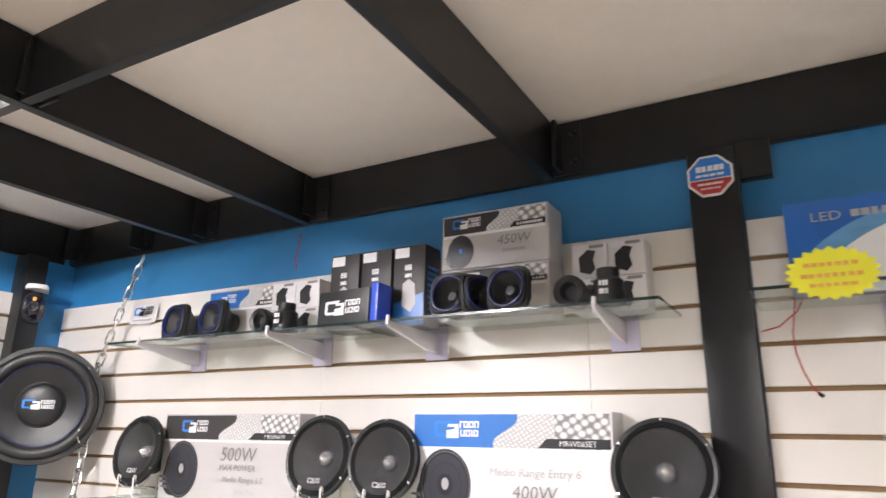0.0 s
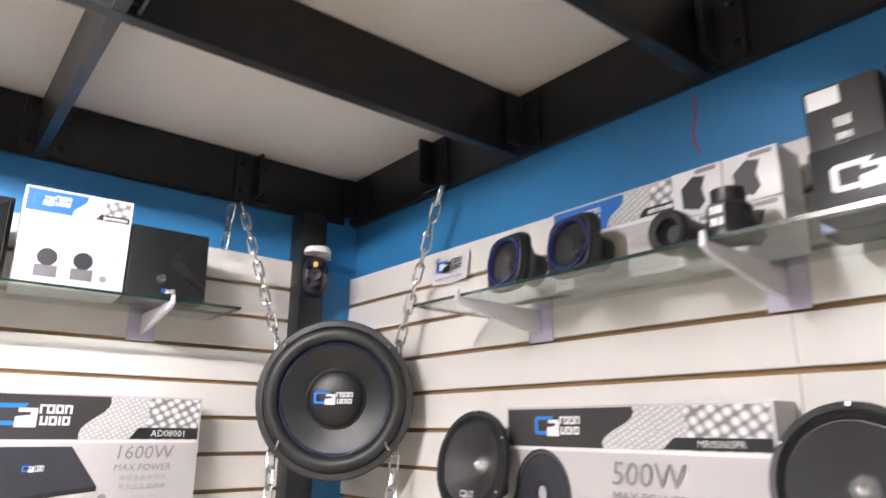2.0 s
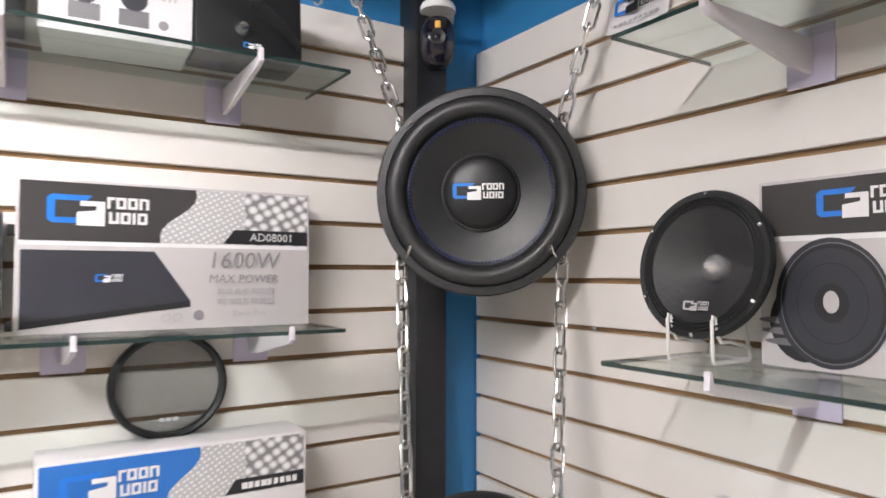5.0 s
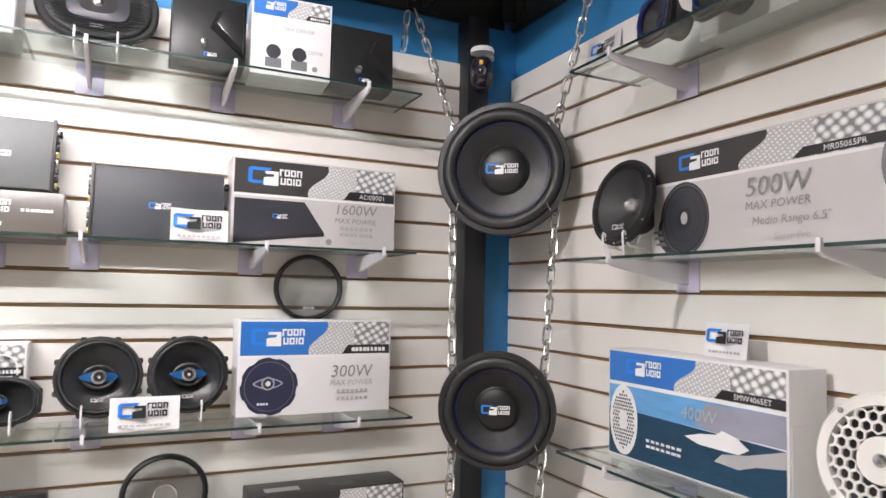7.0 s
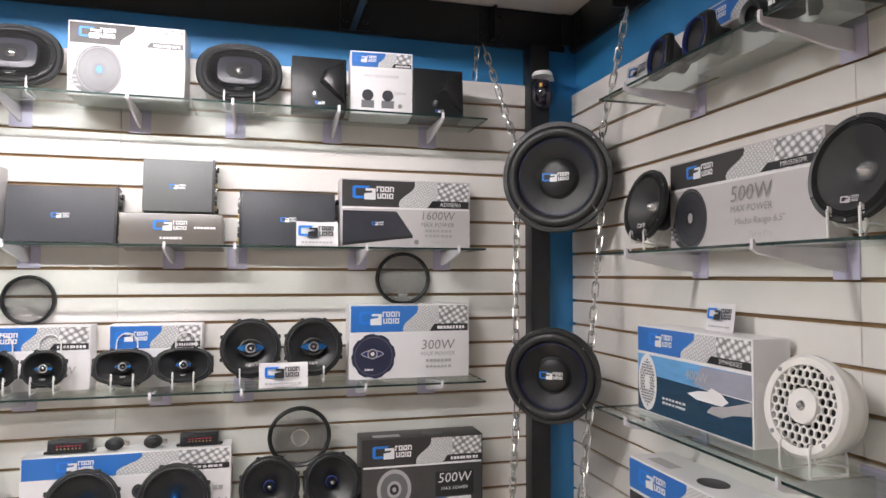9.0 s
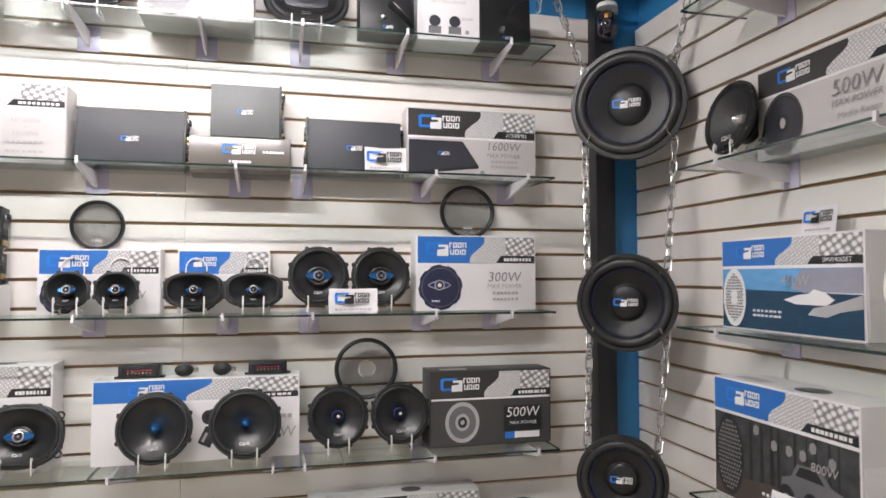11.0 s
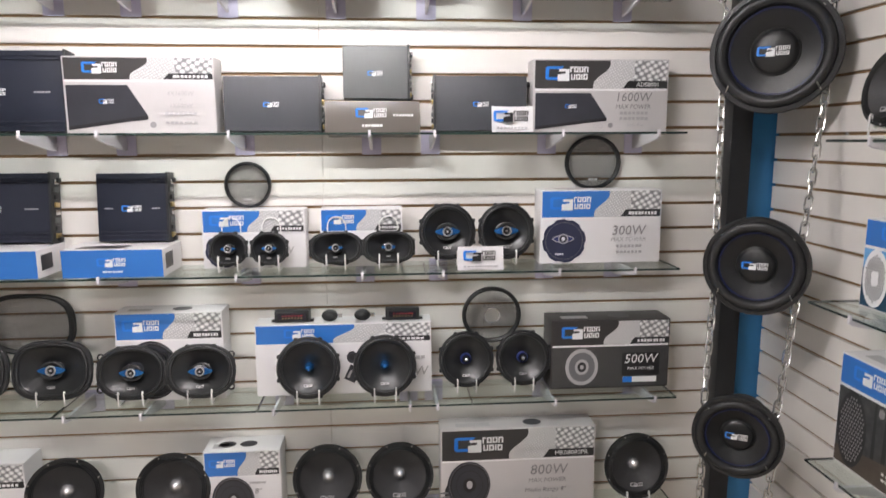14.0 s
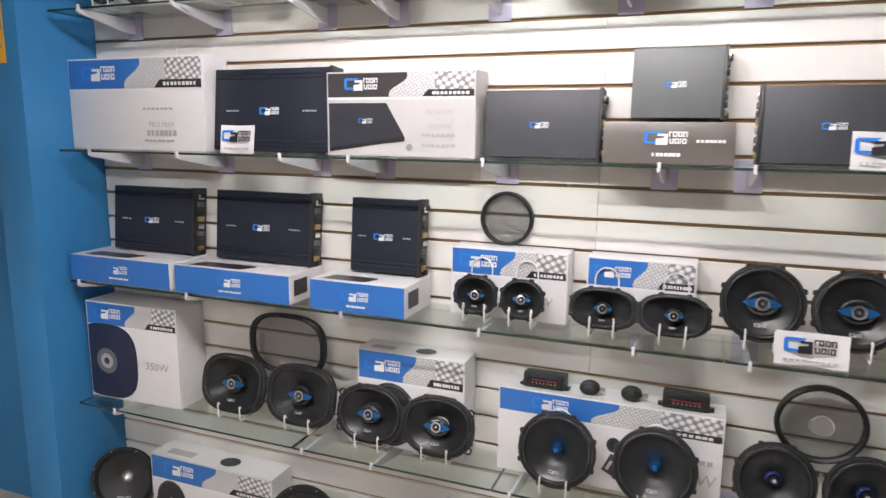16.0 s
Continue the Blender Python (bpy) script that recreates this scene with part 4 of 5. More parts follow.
def speaker(wall, u, out, z, w, h, label, style="mid", tilt=10.0, turn=0.0, power=2.0, stand=True, loop=0.0, rim=BODY, group="loudspeakers"):
    """A bare loudspeaker, face to the room, standing on an easel. Styles: mid (bullet plug), coax, comp (blue plug), square (blue trim), oval_big."""
    lift = (0.027 if wall == "B" else 0.018) if stand else 0.0
    t = thing("loudspeaker", place(wall, u, out, z + lift, tilt, turn), label, "loudspeaker", group)
    if stand:
        easel(wall, u, out - 0.012, z + 0.0005, max(0.026, w * 0.17), 0.036 if loop else 0.05, lift, loop, turn)
    rx, rz = w / 2, h / 2
    cz = rz
    R = min(rx, rz)
    n = 56
    if style == "mid":
        ring = [(0.90, 0.008), (0.90, -0.002), (0.985, -0.004), (1.0, -0.001), (1.0, 0.006), (0.9, 0.008)]
    elif style in ("coax", "comp", "plug"):
        ring = [(0.90, 0.008), (0.905, -0.002), (0.92, -0.004), (0.975, -0.0035), (1.0, 0.0), (1.0, 0.006), (0.90, 0.008)]
    else:
        ring = [(0.86, 0.008), (0.87, -0.003), (0.96, -0.004), (1.0, 0.0), (1.0, 0.006), (0.86, 0.008)]
    part("frame", lathe(ring, rx, rz, n, power, cz), rim, t)
    if style == "mid":
        prof = [(0.91, -0.003)]
        for k in range(3):
            c0 = 0.885 - 0.045 * k
            prof += [(c0, -0.006), (c0 - 0.02, -0.003)]
        part("surround", lathe(prof + [(0.76, -0.003)], rx, rz, n, power, cz), RUBBER, t)
        part("cone", lathe([(0.77, -0.003), (0.74, -0.001), (0.55, 0.010), (0.30, 0.024), (0.15, 0.034), (0.0, 0.035)], rx, rz, n, power, cz), PAPER, t)
        b = R * 0.180
        part("phase_plug", lathe([(0, 0.006), (0.12, 0.0065), (0.6, 0.015), (0.95, 0.022), (1, 0.024), (1, 0.035)], b, b, 28, 2.0, cz), PLUG, t, "polished bullet plug")
    else:
        thin = style in ("coax", "comp", "plug")
        mid, half, rise, inner = (0.855, 0.048, 0.0045, 0.80) if thin else (0.80, 0.085, 0.007, 0.71)
        roll = [(mid + half, -0.003)] + [(mid + half * math.cos(radians(a)), -0.003 - rise * math.sin(radians(a))) for a in range(10, 171, 20)] + [(inner, -0.001)]
        part("surround", lathe(roll, rx, rz, n, power, cz), RUBBER, t)
        part("cone", lathe([(inner + 0.01, -0.002), (inner - 0.01, 0.0), (0.50, 0.011), (0.30, 0.020), (0.22, 0.026), (0.0, 0.028)], rx, rz, n, power, cz), CONE if thin else GLOSS if style != "square" else PAPER, t)
        if style == "coax":
            tw = 0.175 if h > 0.12 else 0.23
            part("tweeter_bridge", slab(outline(R * 0.45, R * 0.15, 28, 1.5, cz=cz), -0.0058, 0.006), BLUEM, t, "anodised blue tweeter bridge", bevel=0.001)
            part("bridge_rim", lathe([(0.86, -0.0035), (1.0, -0.0045), (1.12, -0.003), (1.14, 0.006)], R * 0.34, R * 0.27, 32, 2.0, cz), BODY, t)
            part("tweeter_ring", lathe([(0.6, -0.008), (0.7, -0.0105), (1, -0.010), (1.05, -0.002), (1.05, 0.02)], R * tw, R * tw, 28, 2.0, cz), SHINE, t)
            part("tweeter_recess", lathe([(0.62, -0.0068), (0.36, -0.0058), (0.34, -0.0058)], R * tw, R * tw, 24, 2.0, cz), BODY, t)
            part("tweeter_dome", lathe([(0, -0.0125), (0.18, -0.0118), (0.32, -0.009), (0.37, -0.006)], R * tw, R * tw, 24, 2.0, cz), SHINE, t)
        elif style in ("comp", "plug"):
            b = R * 0.16
            part("phase_plug", lathe([(0, -0.008), (0.3, -0.0065), (0.6, -0.001), (0.9, 0.012), (1, 0.026)], b, b, 28, 2.0, cz), BLUEM if style == "comp" else SHINE, t, "anodised bullet plug")
            if style == "plug":
                part("plug_ring", lathe([(1.0, 0.010), (1.22, 0.013), (1.3, 0.020)], b, b, 28, 2.0, cz), BLUETRIM, t)
        elif style == "square":
            part("trim_ring", lathe([(0.72, -0.006), (0.76, -0.012), (0.82, -0.012), (0.86, -0.004)], rx, rz, n, 2.0, cz), BLUETRIM, t, "dark blue trim ring")
            part("dust_cap", lathe([(0, 0.008), (0.2, 0.009), (0.34, 0.018)], rx, rz, 32, 2.0, cz), BODY, t)
        elif style == "oval_big":
            part("horn_plate", slab(outline(R * 0.66, R * 0.46, 36, 4.0, cz=cz), -0.012, 0.004), DARKP, t, "charcoal centre horn plate", bevel=0.003)
            part("horn_mouth", slab(outline(R * 0.40, R * 0.28, 36, 3.0, cz=cz), -0.0135, -0.0125), INKK, t, smooth=False)
            part("tweeter_dome", lathe([(0, -0.020), (0.6, -0.018), (1, -0.0136)], R * 0.13, R * 0.13, 20, 2.0, cz), SHINE, t)
            for k in range(-13, 14):
                zz = k * rz * 0.067
                if abs(zz) < rz * 0.88:
                    xx = rx * 0.88 * math.sqrt(max(0.0, 1 - (zz / (rz * 0.9)) ** 2))
                    part("grille_bar", tube([(-xx, -0.0095, cz + zz), (xx, -0.0095, cz + zz)], 0.0016, 4), BODY, t)
    part("basket", lathe([(0.88, 0.006), (0.80, 0.014), (0.52, 0.036), (0.50, 0.042)], rx, rz, 32, power, cz), BODY, t)
    part("magnet", lathe([(0, 0.042), (0.56, 0.042), (0.58, 0.045), (0.58, 0.060), (0, 0.062)], R, R, 32, 2.0, cz), RUBBER, t)
    k = 8 if h > 0.19 or style in ("coax", "comp", "plug") else (6 if style == "mid" else 4)
    for i in range(k):
        a = radians(360 / k * (i + 0.5))
        ca, sa = math.cos(a), math.sin(a)
        if style == "mid":
            part("screw", lathe([(0, -0.0062), (0.8, -0.006), (1, -0.004)], 0.0030, 0.0030, 8), SHINE, t, m=pose(0.95 * rx * ca, 0, cz + 0.95 * rz * sa))
        else:
            part("mounting_ear", slab(outline(0.0062, 0.0062, 12, 3.0, cx=0.990 * rx * ca, cz=cz + 0.985 * rz * sa), -0.002, 0.004), rim, t, bevel=0.0008)
    if style == "coax" and loop and w > 0.18:
        for a in (34, 146, 214, 326):
            lx, lz = 1.05 * rx * math.cos(radians(a)), cz + 1.05 * rz * math.sin(radians(a))
            part("mounting_loop", tube(arc(lx, 0.001, lz, 0.0085, 0, 330, 11, "y"), 0.0026, 6, closed=True), rim, t)
    if style != "square":
        logo(t, 0.0, cz - rz * 0.56, -0.0005 if style == "mid" else -0.003, R * (0.12 if style == "mid" else 0.085), INKL, INKL)
    return t


def grille(wall, u, out, z, w, h, label, power=2.0, hole=0.0):
    g = thing("speaker_grille", place(wall, u, out, z), label, "speaker grille", "loose grilles")
    rx, rz = w / 2, h / 2
    part("rim", lathe([(0.86, 0.004), (0.87, -0.006), (0.93, -0.010), (0.985, -0.007), (1.0, 0.002), (0.98, 0.010), (0.86, 0.004)], rx, rz, 56, power, rz), RUBBER, g)
    prof = [(0.87, -0.002), (0.6, -0.006), (hole if hole else 0.3, -0.0075)] + ([] if hole else [(0, -0.008)])
    part("mesh", lathe(prof, rx, rz, 48, power, rz), GRILLE, g, "perforated black steel mesh")
    if hole:
        part("centre_ring", lathe([(hole * 0.88, -0.010), (hole * 1.02, -0.011), (hole * 1.08, -0.006)], rx, rz, 36, 2.0, rz), SHINE, g)
    else:
        bars(g, 0.0, rz * 0.40, -0.0095, rx * 0.34, rz * 0.07, INKW, 3, "badge")
    return g


def amplifier(wall, u, out, z, w, h, d, material, label, fins=True, side="right", tilt=3.0, name="amplifier"):
    """A car amplifier stood on its long edge, with end plate and terminals."""
    d = min(d, out - 0.004 - h * math.sin(radians(tilt)))
    a = thing(name, place(wall, u, out, z, tilt), label, "amplifier", "amplifiers")
    part("case", box(-w / 2, w / 2, 0, d, 0.006, h), material, a, bevel=0.003)
    if fins:
        for zz in (0.020, 0.030, h - 0.026, h - 0.016):
            part("fin", box(-w / 2 + 0.004, w / 2 - 0.004, -0.003, 0.001, zz, zz + 0.004), material, a, bevel=0.0008)
    sx = 1 if side == "right" else -1
    part("end_plate", box(sx * w / 2 - 0.002 if sx > 0 else -w / 2 - 0.005, w / 2 + 0.005 if sx > 0 else -w / 2 + 0.002, -0.003, d + 0.002, 0.002, h + 0.003), BODY, a, bevel=0.001)
    m = 8
    for i in range(m):
        zz = h * (0.12 + 0.76 * i / (m - 1))
        part("terminal", box(sx * w / 2 + sx * 0.005 if sx > 0 else -w / 2 - 0.010, w / 2 + 0.010 if sx > 0 else -w / 2 - 0.005, d * 0.25, d * 0.75, zz - h * 0.035, zz + h * 0.035), (BRASS, BODY, AMPSILV, SHINE)[i % 4], a, bevel=0.001)
    for zz in (0.012, h - 0.02):
        part("mounting_foot", box(w / 2 + 0.004, w / 2 + 0.014, d * 0.5, d * 0.85, zz - 0.006, zz + 0.008), BODY, a, bevel=0.002)
    logo(a, 0.0, h * 0.5, -0.0008, h * 0.085)
    if fins:
        bars(a, -w * 0.33, h * 0.5, -0.0008, w * 0.12, h * 0.018, INKL, 6)
        bars(a, w * 0.34, h * 0.5, -0.0008, w * 0.12, h * 0.018, INKL, 6)
    return a


def flat_box(wall, u, out, z, w, h, d, label):
    """A low blue and white carton lying flat."""
    c = thing("amplifier_box", place(wall, u, out, z), label, "box", "flat amplifier boxes")
    part("shell", box(-w / 2, w / 2, 0, d, 0, h), WHITEC, c, bevel=0.0018)
    part("blue_face", sheet([(-w / 2 + 0.001, 0.001), (-w / 2 + 0.001, h - 0.001), (w / 2 - 0.001, h - 0.001), (w / 2 - 0.001, 0.001)], -0.0006), BLUEC, c, smooth=False)
    logo(c, 0.0, h * 0.56, -0.0012, h * 0.30)
    bars(c, 0.0, h * 0.22, -0.0012, w * 0.2, h * 0.07, INKW, 8)
    zt = h + 0.0006
    bm = bmesh.new()
    bm.faces.new([bm.verts.new(p) for p in ((-w * 0.40, d * 0.10, zt), (w * 0.06, d * 0.10, zt), (w * 0.12, d * 0.34, zt), (w * 0.10, d * 0.42, zt), (-w * 0.36, d * 0.42, zt))])
    part("print_top", bm, DARKP, c, smooth=False)
    bm = bmesh.new()
    bm.faces.new([bm.verts.new(p) for p in ((w / 2 + 0.0006, d * 0.12, h * 0.25), (w / 2 + 0.0006, d * 0.5, h * 0.25), (w / 2 + 0.0006, d * 0.5, h * 0.8), (w / 2 + 0.0006, d * 0.12, h * 0.8))])
    part("print_end", bm, DARKP, c, smooth=False)
    return c


def card(wall, u, out, z, w, h, curl=0.004, turn=0.0):
    """A small folded white show card."""
    c = thing("show_card", place(wall, u, out, z, 8, turn), "small curled white card with blue and black mark", "card", "show cards")
    bm = bmesh.new()
    n = 8
    rows = []
    for i in range(n + 1):
        x = -w / 2 + w * i / n
        yy = curl * math.cos(math.pi * (i / n - 0.5) * 2)
        rows.append((bm.verts.new((x, yy, 0)), bm.verts.new((x, yy, h)), bm.verts.new((x, yy + 0.0008, h)), bm.verts.new((x, yy + 0.0008, 0))))
    for a, b in zip(rows, rows[1:]):
        for k in range(4):
            l = (k + 1) % 4
            bm.faces.new((a[k], b[k], b[l], a[l]))
    bm.faces.new(rows[0])
    bm.faces.new(rows[-1][::-1])
    part("card_sheet", bm, WHITEC, c)
    logo(c, 0, h * 0.62, -curl - 0.001, min(h * 0.42, w * 0.26), INKB, INKK)
    bars(c, 0, h * 0.16, -curl - 0.001, w * 0.75, h * 0.07, INKL, 9)
    return c


S1, S2, S3, S4, S5 = SHELF

# ---- long wall, top row ----
def horn(wall, u, z, w, h, turn=0.0):
    t = thing("tweeter_horn", place(wall, u, 0.165, z, 4, turn), "glossy black square horn tweeter on the glass shelf", "tweeter", "horn tweeters")
    part("housing", box(-w / 2, w / 2, 0.004, 0.075, 0, h), BODY, t, bevel=0.004)
    part("faceplate", slab([(-w / 2, 0), (-w / 2, h), (w / 2, h), (w / 2, 0)], 0.0, 0.006), GLOSS, t, bevel=0.002)
    bm = bmesh.new()
    a = [bm.verts.new((x, -0.001, zz)) for x, zz in ((w * 0.46, h * 0.95), (w * 0.10, h * 0.78), (w * 0.0, h * 0.52), (w * 0.46, h * 0.12))]
    b = [bm.verts.new((x, -0.022, zz)) for x, zz in ((w * 0.44, h * 0.90), (w * 0.16, h * 0.74), (w * 0.08, h * 0.54), (w * 0.44, h * 0.18))]
    bm.faces.new(b)
    for i in range(4):
        j = (i + 1) % 4
        bm.faces.new((a[i], a[j], b[j], b[i]))
    part("wave_guide", bm, PIANO, t, "curved glossy waveguide", bevel=0.002)
    part("dome", lathe([(0, -0.012), (0.6, -0.010), (1, -0.001)], w * 0.07, w * 0.07, 20), SHINE, t, m=pose(-w * 0.08, 0, h * 0.28))
    logo(t, w * 0.02, h * 0.12, -0.0012, h * 0.055)


horn("A", -0.476, S1, 0.148, 0.142)
carton("A", -0.642, 0.15, S1, 0.178, 0.180, 0.11, "white and blue carton for a driver pair on glass shelf", "blue", "white", "twin", (("PRO MAX DRIVER", 0.0125, 0.0, 0.60, "l"), ("1200W", 0.014, 0.28, 0.34, "l")), share=0.25, turn=-4)
horn("A", -0.818, S1, 0.150, 0.148)
speaker("A", -1.032, 0.115, S1, 0.232, 0.178, "large black oval speaker with ribbed grille on easel", "oval_big", 12, power=2.3)
carton("A", -1.310, 0.15, S1, 0.280, 0.192, 0.13, "shrink-wrapped silver carton with large dark speaker print", "dark", "silver", "speaker_blue", (("1000W", 0.030, 0.16, 0.42, "l"), ("", 0.006, 0.2, 0.28, "l"), ("", 0.006, 0.2, 0.20, "l")), share=0.30)
speaker("A", -1.590, 0.115, S1, 0.232, 0.178, "large black oval speaker with ribbed grille on easel", "oval_big", 12, power=2.3)
card("A", -1.72, 0.18, S1, 0.11, 0.065)
for u, w, h in ((-1.93, 0.28, 0.20), (-2.48, 0.26, 0.20)):
    carton("A", u, 0.15, S1, w, h, 0.12, "white and grey speaker carton on the top glass shelf", "dark", "silver", "speaker", (("", 0.012, 0.18, 0.40, "l"),))
for u in (-2.18, -2.31):
    speaker("A", u, 0.13, S1, 0.125, 0.125, "small black round speaker on the top glass shelf", "mid")
speaker("A", -2.70, 0.13, S1, 0.165, 0.165, "black round mid-range speaker on the top glass shelf", "mid")

# ---- long wall, second row: amplifiers ----
carton("A", -2.637, 0.105, S2, 0.492, 0.256, 0.105, "large white and blue amplifier carton with wrapped film", "blue", "white", "", (("PRO MAX", 0.021, 0.20, 0.28, "l"), ("", 0.006, 0.18, 0.45, "l"), ("", 0.016, 0.20, 0.19, "l"), ("", 0.005, 0.18, 0.11, "l")), share=0.33)
amplifier("A", -2.205, 0.080, S2, 0.362, 0.222, 0.055, AMPBLUE, "large matt blue-black car amplifier on glass shelf", True, "right", 6)
card("A", -2.251, 0.150, S2, 0.105, 0.072)
carton("A", -1.821, 0.090, S2, 0.394, 0.203, 0.09, "silver and charcoal amplifier carton on glass shelf", "dark", "silver", "amp", (("4X1600W", 0.0165, 0.27, 0.52, "l"), ("+", 0.014, 0.27, 0.44, "l"), ("1X600W", 0.0165, 0.27, 0.36, "l"), ("", 0.007, 0.27, 0.26, "l"), ("", 0.006, 0.27, 0.14, "l")), share=0.30)
amplifier("A", -1.478, 0.075, S2, 0.262, 0.157, 0.05, AMPGREY, "dark grey brushed car amplifier on glass shelf", False, "right", 6)
carton("A", -1.200, 0.120, S2, 0.258, 0.086, 0.12, "glossy taupe flat carton under a small amplifier", "", "brown", "", (("", 0.006, 0.33, 0.55, "w"), ("", 0.007, 0.0, 0.22, "w")), tilt=7, name="amplifier_box")
_brown = bpy.data.objects["amplifier_box"]
logo(_brown, 0.0, 0.054, -0.0022, 0.026)
amplifier("A", -1.190, 0.078, S2 + 0.088, 0.180, 0.150, 0.045, AMPSILV, "small mid-grey square car amplifier on a taupe carton", False, "right", 4)
amplifier("A", -0.893, 0.075, S2, 0.262, 0.160, 0.05, AMPGREY, "dark grey brushed car amplifier on glass shelf", False, "left", 6)
card("A", -0.819, 0.150, S2, 0.114, 0.070)
carton("A", -0.553, 0.085, S2, 0.391, 0.203, 0.085, "silver and charcoal carton for a slim amplifier", "dark", "silver", "amp", (("1600W", 0.035, 0.24, 0.48, "g"), ("MAX POWER", 0.0175, 0.24, 0.35, "g"), ("", 0.008, 0.25, 0.265, "l"), ("", 0.008, 0.25, 0.19, "l"), ("Serie Pro", 0.013, 0.26, 0.10, "l"), ("OO", 0.018, -0.02, 0.08, "l")), "AD08001", share=0.40)

# ---- long wall, third row ----
for u, w, d in ((-2.660, 0.372, 0.16), (-2.270, 0.372, 0.16), (-1.893, 0.262, 0.16)):
    flat_box("A", u, 0.180, S3, w, 0.076, d, "low blue and white amplifier carton lying flat on the shelf")
amplifier("A", -2.640, 0.070, S3 + 0.076, 0.30, 0.196, 0.055, AMPBLUE, "blue-black finned car amplifier standing on its carton", True, "right", 5)
amplifier("A", -2.250, 0.070, S3 + 0.076, 0.31, 0.198, 0.055, AMPBLUE, "wide blue-black finned car amplifier standing on its carton", True, "right", 5)
amplifier("A", -1.875, 0.070, S3 + 0.076, 0.190, 0.196, 0.055, AMPBLUE, "narrow blue-black finned car amplifier standing on its carton", True, "right", 5)
carton("A", -1.542, 0.075, S3, 0.287, 0.168, 0.075, "white carton with blue header behind two small speakers", "blue", "white", "speaker_field", (("W", 0.03, 0.33, 0.30, "l"),), share=0.38)
for u in (-1.603, -1.492):
    speaker("A", u, 0.135, S3, 0.104, 0.094, "small round coaxial speaker with blue bridge on looped easel", "coax", 10, loop=0.150, power=2.2)
carton("A", -1.239, 0.075, S3, 0.234, 0.168, 0.075, "small white carton with blue header behind oval speakers", "blue", "white", "speaker_field", (("", 0.02, 0.25, 0.30, "l"),), share=0.38)
for u in (-1.309, -1.162):
    speaker("A", u, 0.135, S3, 0.150, 0.092, "flat oval coaxial speaker with blue bridge on looped easel", "coax", 10, loop=0.150, power=2.6)
for u in (-0.993, -0.822):
    speaker("A", u, 0.100, S3, 0.164, 0.164, "round black coaxial speaker with blue bridge on easel", "coax", 7)
card("A", -0.906, 0.165, S3, 0.128, 0.066)
carton("A", -0.541, 0.088, S3, 0.360, 0.216, 0.085, "white carton with blue header and coaxial speaker print", "blue", "white", "speaker_field", (("300W", 0.040, 0.23, 0.44, "g"), ("MAX POWER", 0.018, 0.23, 0.32, "l"), ("", 0.008, 0.24, 0.23, "l"), ("", 0.007, 0.24, 0.15, "l")), share=0.37)
grille("A", -1.565, 0.012, 1.106, 0.134, 0.134, "round black mesh grille hung on the slatted panel")
grille("A", -0.549, 0.012, 1.150, 0.170, 0.162, "round black mesh grille hung on the slatted panel")

# ---- long wall, fourth row ----
carton("A", -2.690, 0.125, S4, 0.340, 0.305, 0.14, "tall white carton with blue header and square speaker print", "blue", "white", "speaker_cropped", (("350W", 0.034, 0.27, 0.40, "l"),), share=0.23, turn=2)
speaker("A", -2.345, 0.112, S4, 0.222, 0.170, "black rounded rectangular coaxial speaker on easel", "coax", 12, power=2.8)
speaker("A", -2.118, 0.112, S4, 0.222, 0.170, "black rounded rectangular coaxial speaker on easel", "coax", 12, power=2.8)
grille("A", -2.195, 0.038, 0.690, 0.255, 0.180, "black rounded mesh grille leaning on the slatted panel", 2.8)
carton("A", -1.790, 0.090, S4, 0.300, 0.262, 0.10, "white carton with blue header behind oval speakers", "blue", "white", "speaker", (("", 0.02, 0.25, 0.35, "l"),), share=0.30, top="one")
for u, out in ((-1.893, 0.130), (-1.702, 0.132)):
    speaker("A", u, out, S4, 0.196, 0.155, "black oval coaxial speaker with blue bridge on looped easel", "coax", 12, power=2.3, loop=0.190)
carton("A", -1.297, 0.085, S4, 0.512, 0.216, 0.085, "wide white carton with blue header for a component set", "blue", "white", "component", (("W", 0.04, 0.44, 0.30, "l"), ("", 0.01, 0.36, 0.50, "l")), share=0.27)
for u, out in ((-1.395, 0.164), (-1.178, 0.164)):
    speaker("A", u, out, S4, 0.180, 0.176, "round component speaker with blue bullet plug on looped easel", "comp", 12, loop=0.20)


def crossover(u):
    t = thing("crossover", place("A", u, 0.072, S4 + 0.218, 8), "small black crossover box with red printed terminals", "crossover", "crossovers")
    part("case", box(-0.050, 0.050, 0, 0.050, 0, 0.036), BODY, t, bevel=0.004)
    part("window", sheet([(-0.040, 0.008), (-0.040, 0.026), (0.040, 0.026), (0.040, 0.008)], -0.0006), LENS, t, smooth=False)
    for k in range(7):
        x = -0.029 + 0.0089 * k
        part("terminal_mark", sheet([(x, 0.0178), (x + 0.0066, 0.0178), (x + 0.0066, 0.0202), (x, 0.0202)], -0.0012), INKR, t, smooth=False)
        part("terminal_screw", lathe([(0, -0.0016), (0.7, -0.0015), (1, -0.0008)], 0.0022, 0.0022, 8), BRASS, t, m=pose(x + 0.0033, 0, 0.0122))
    for sx in (-0.054, 0.054):
        part("mounting_ear", box(sx - 0.006, sx + 0.006, 0.012, 0.04, 0.0, 0.006), BODY, t, bevel=0.001)


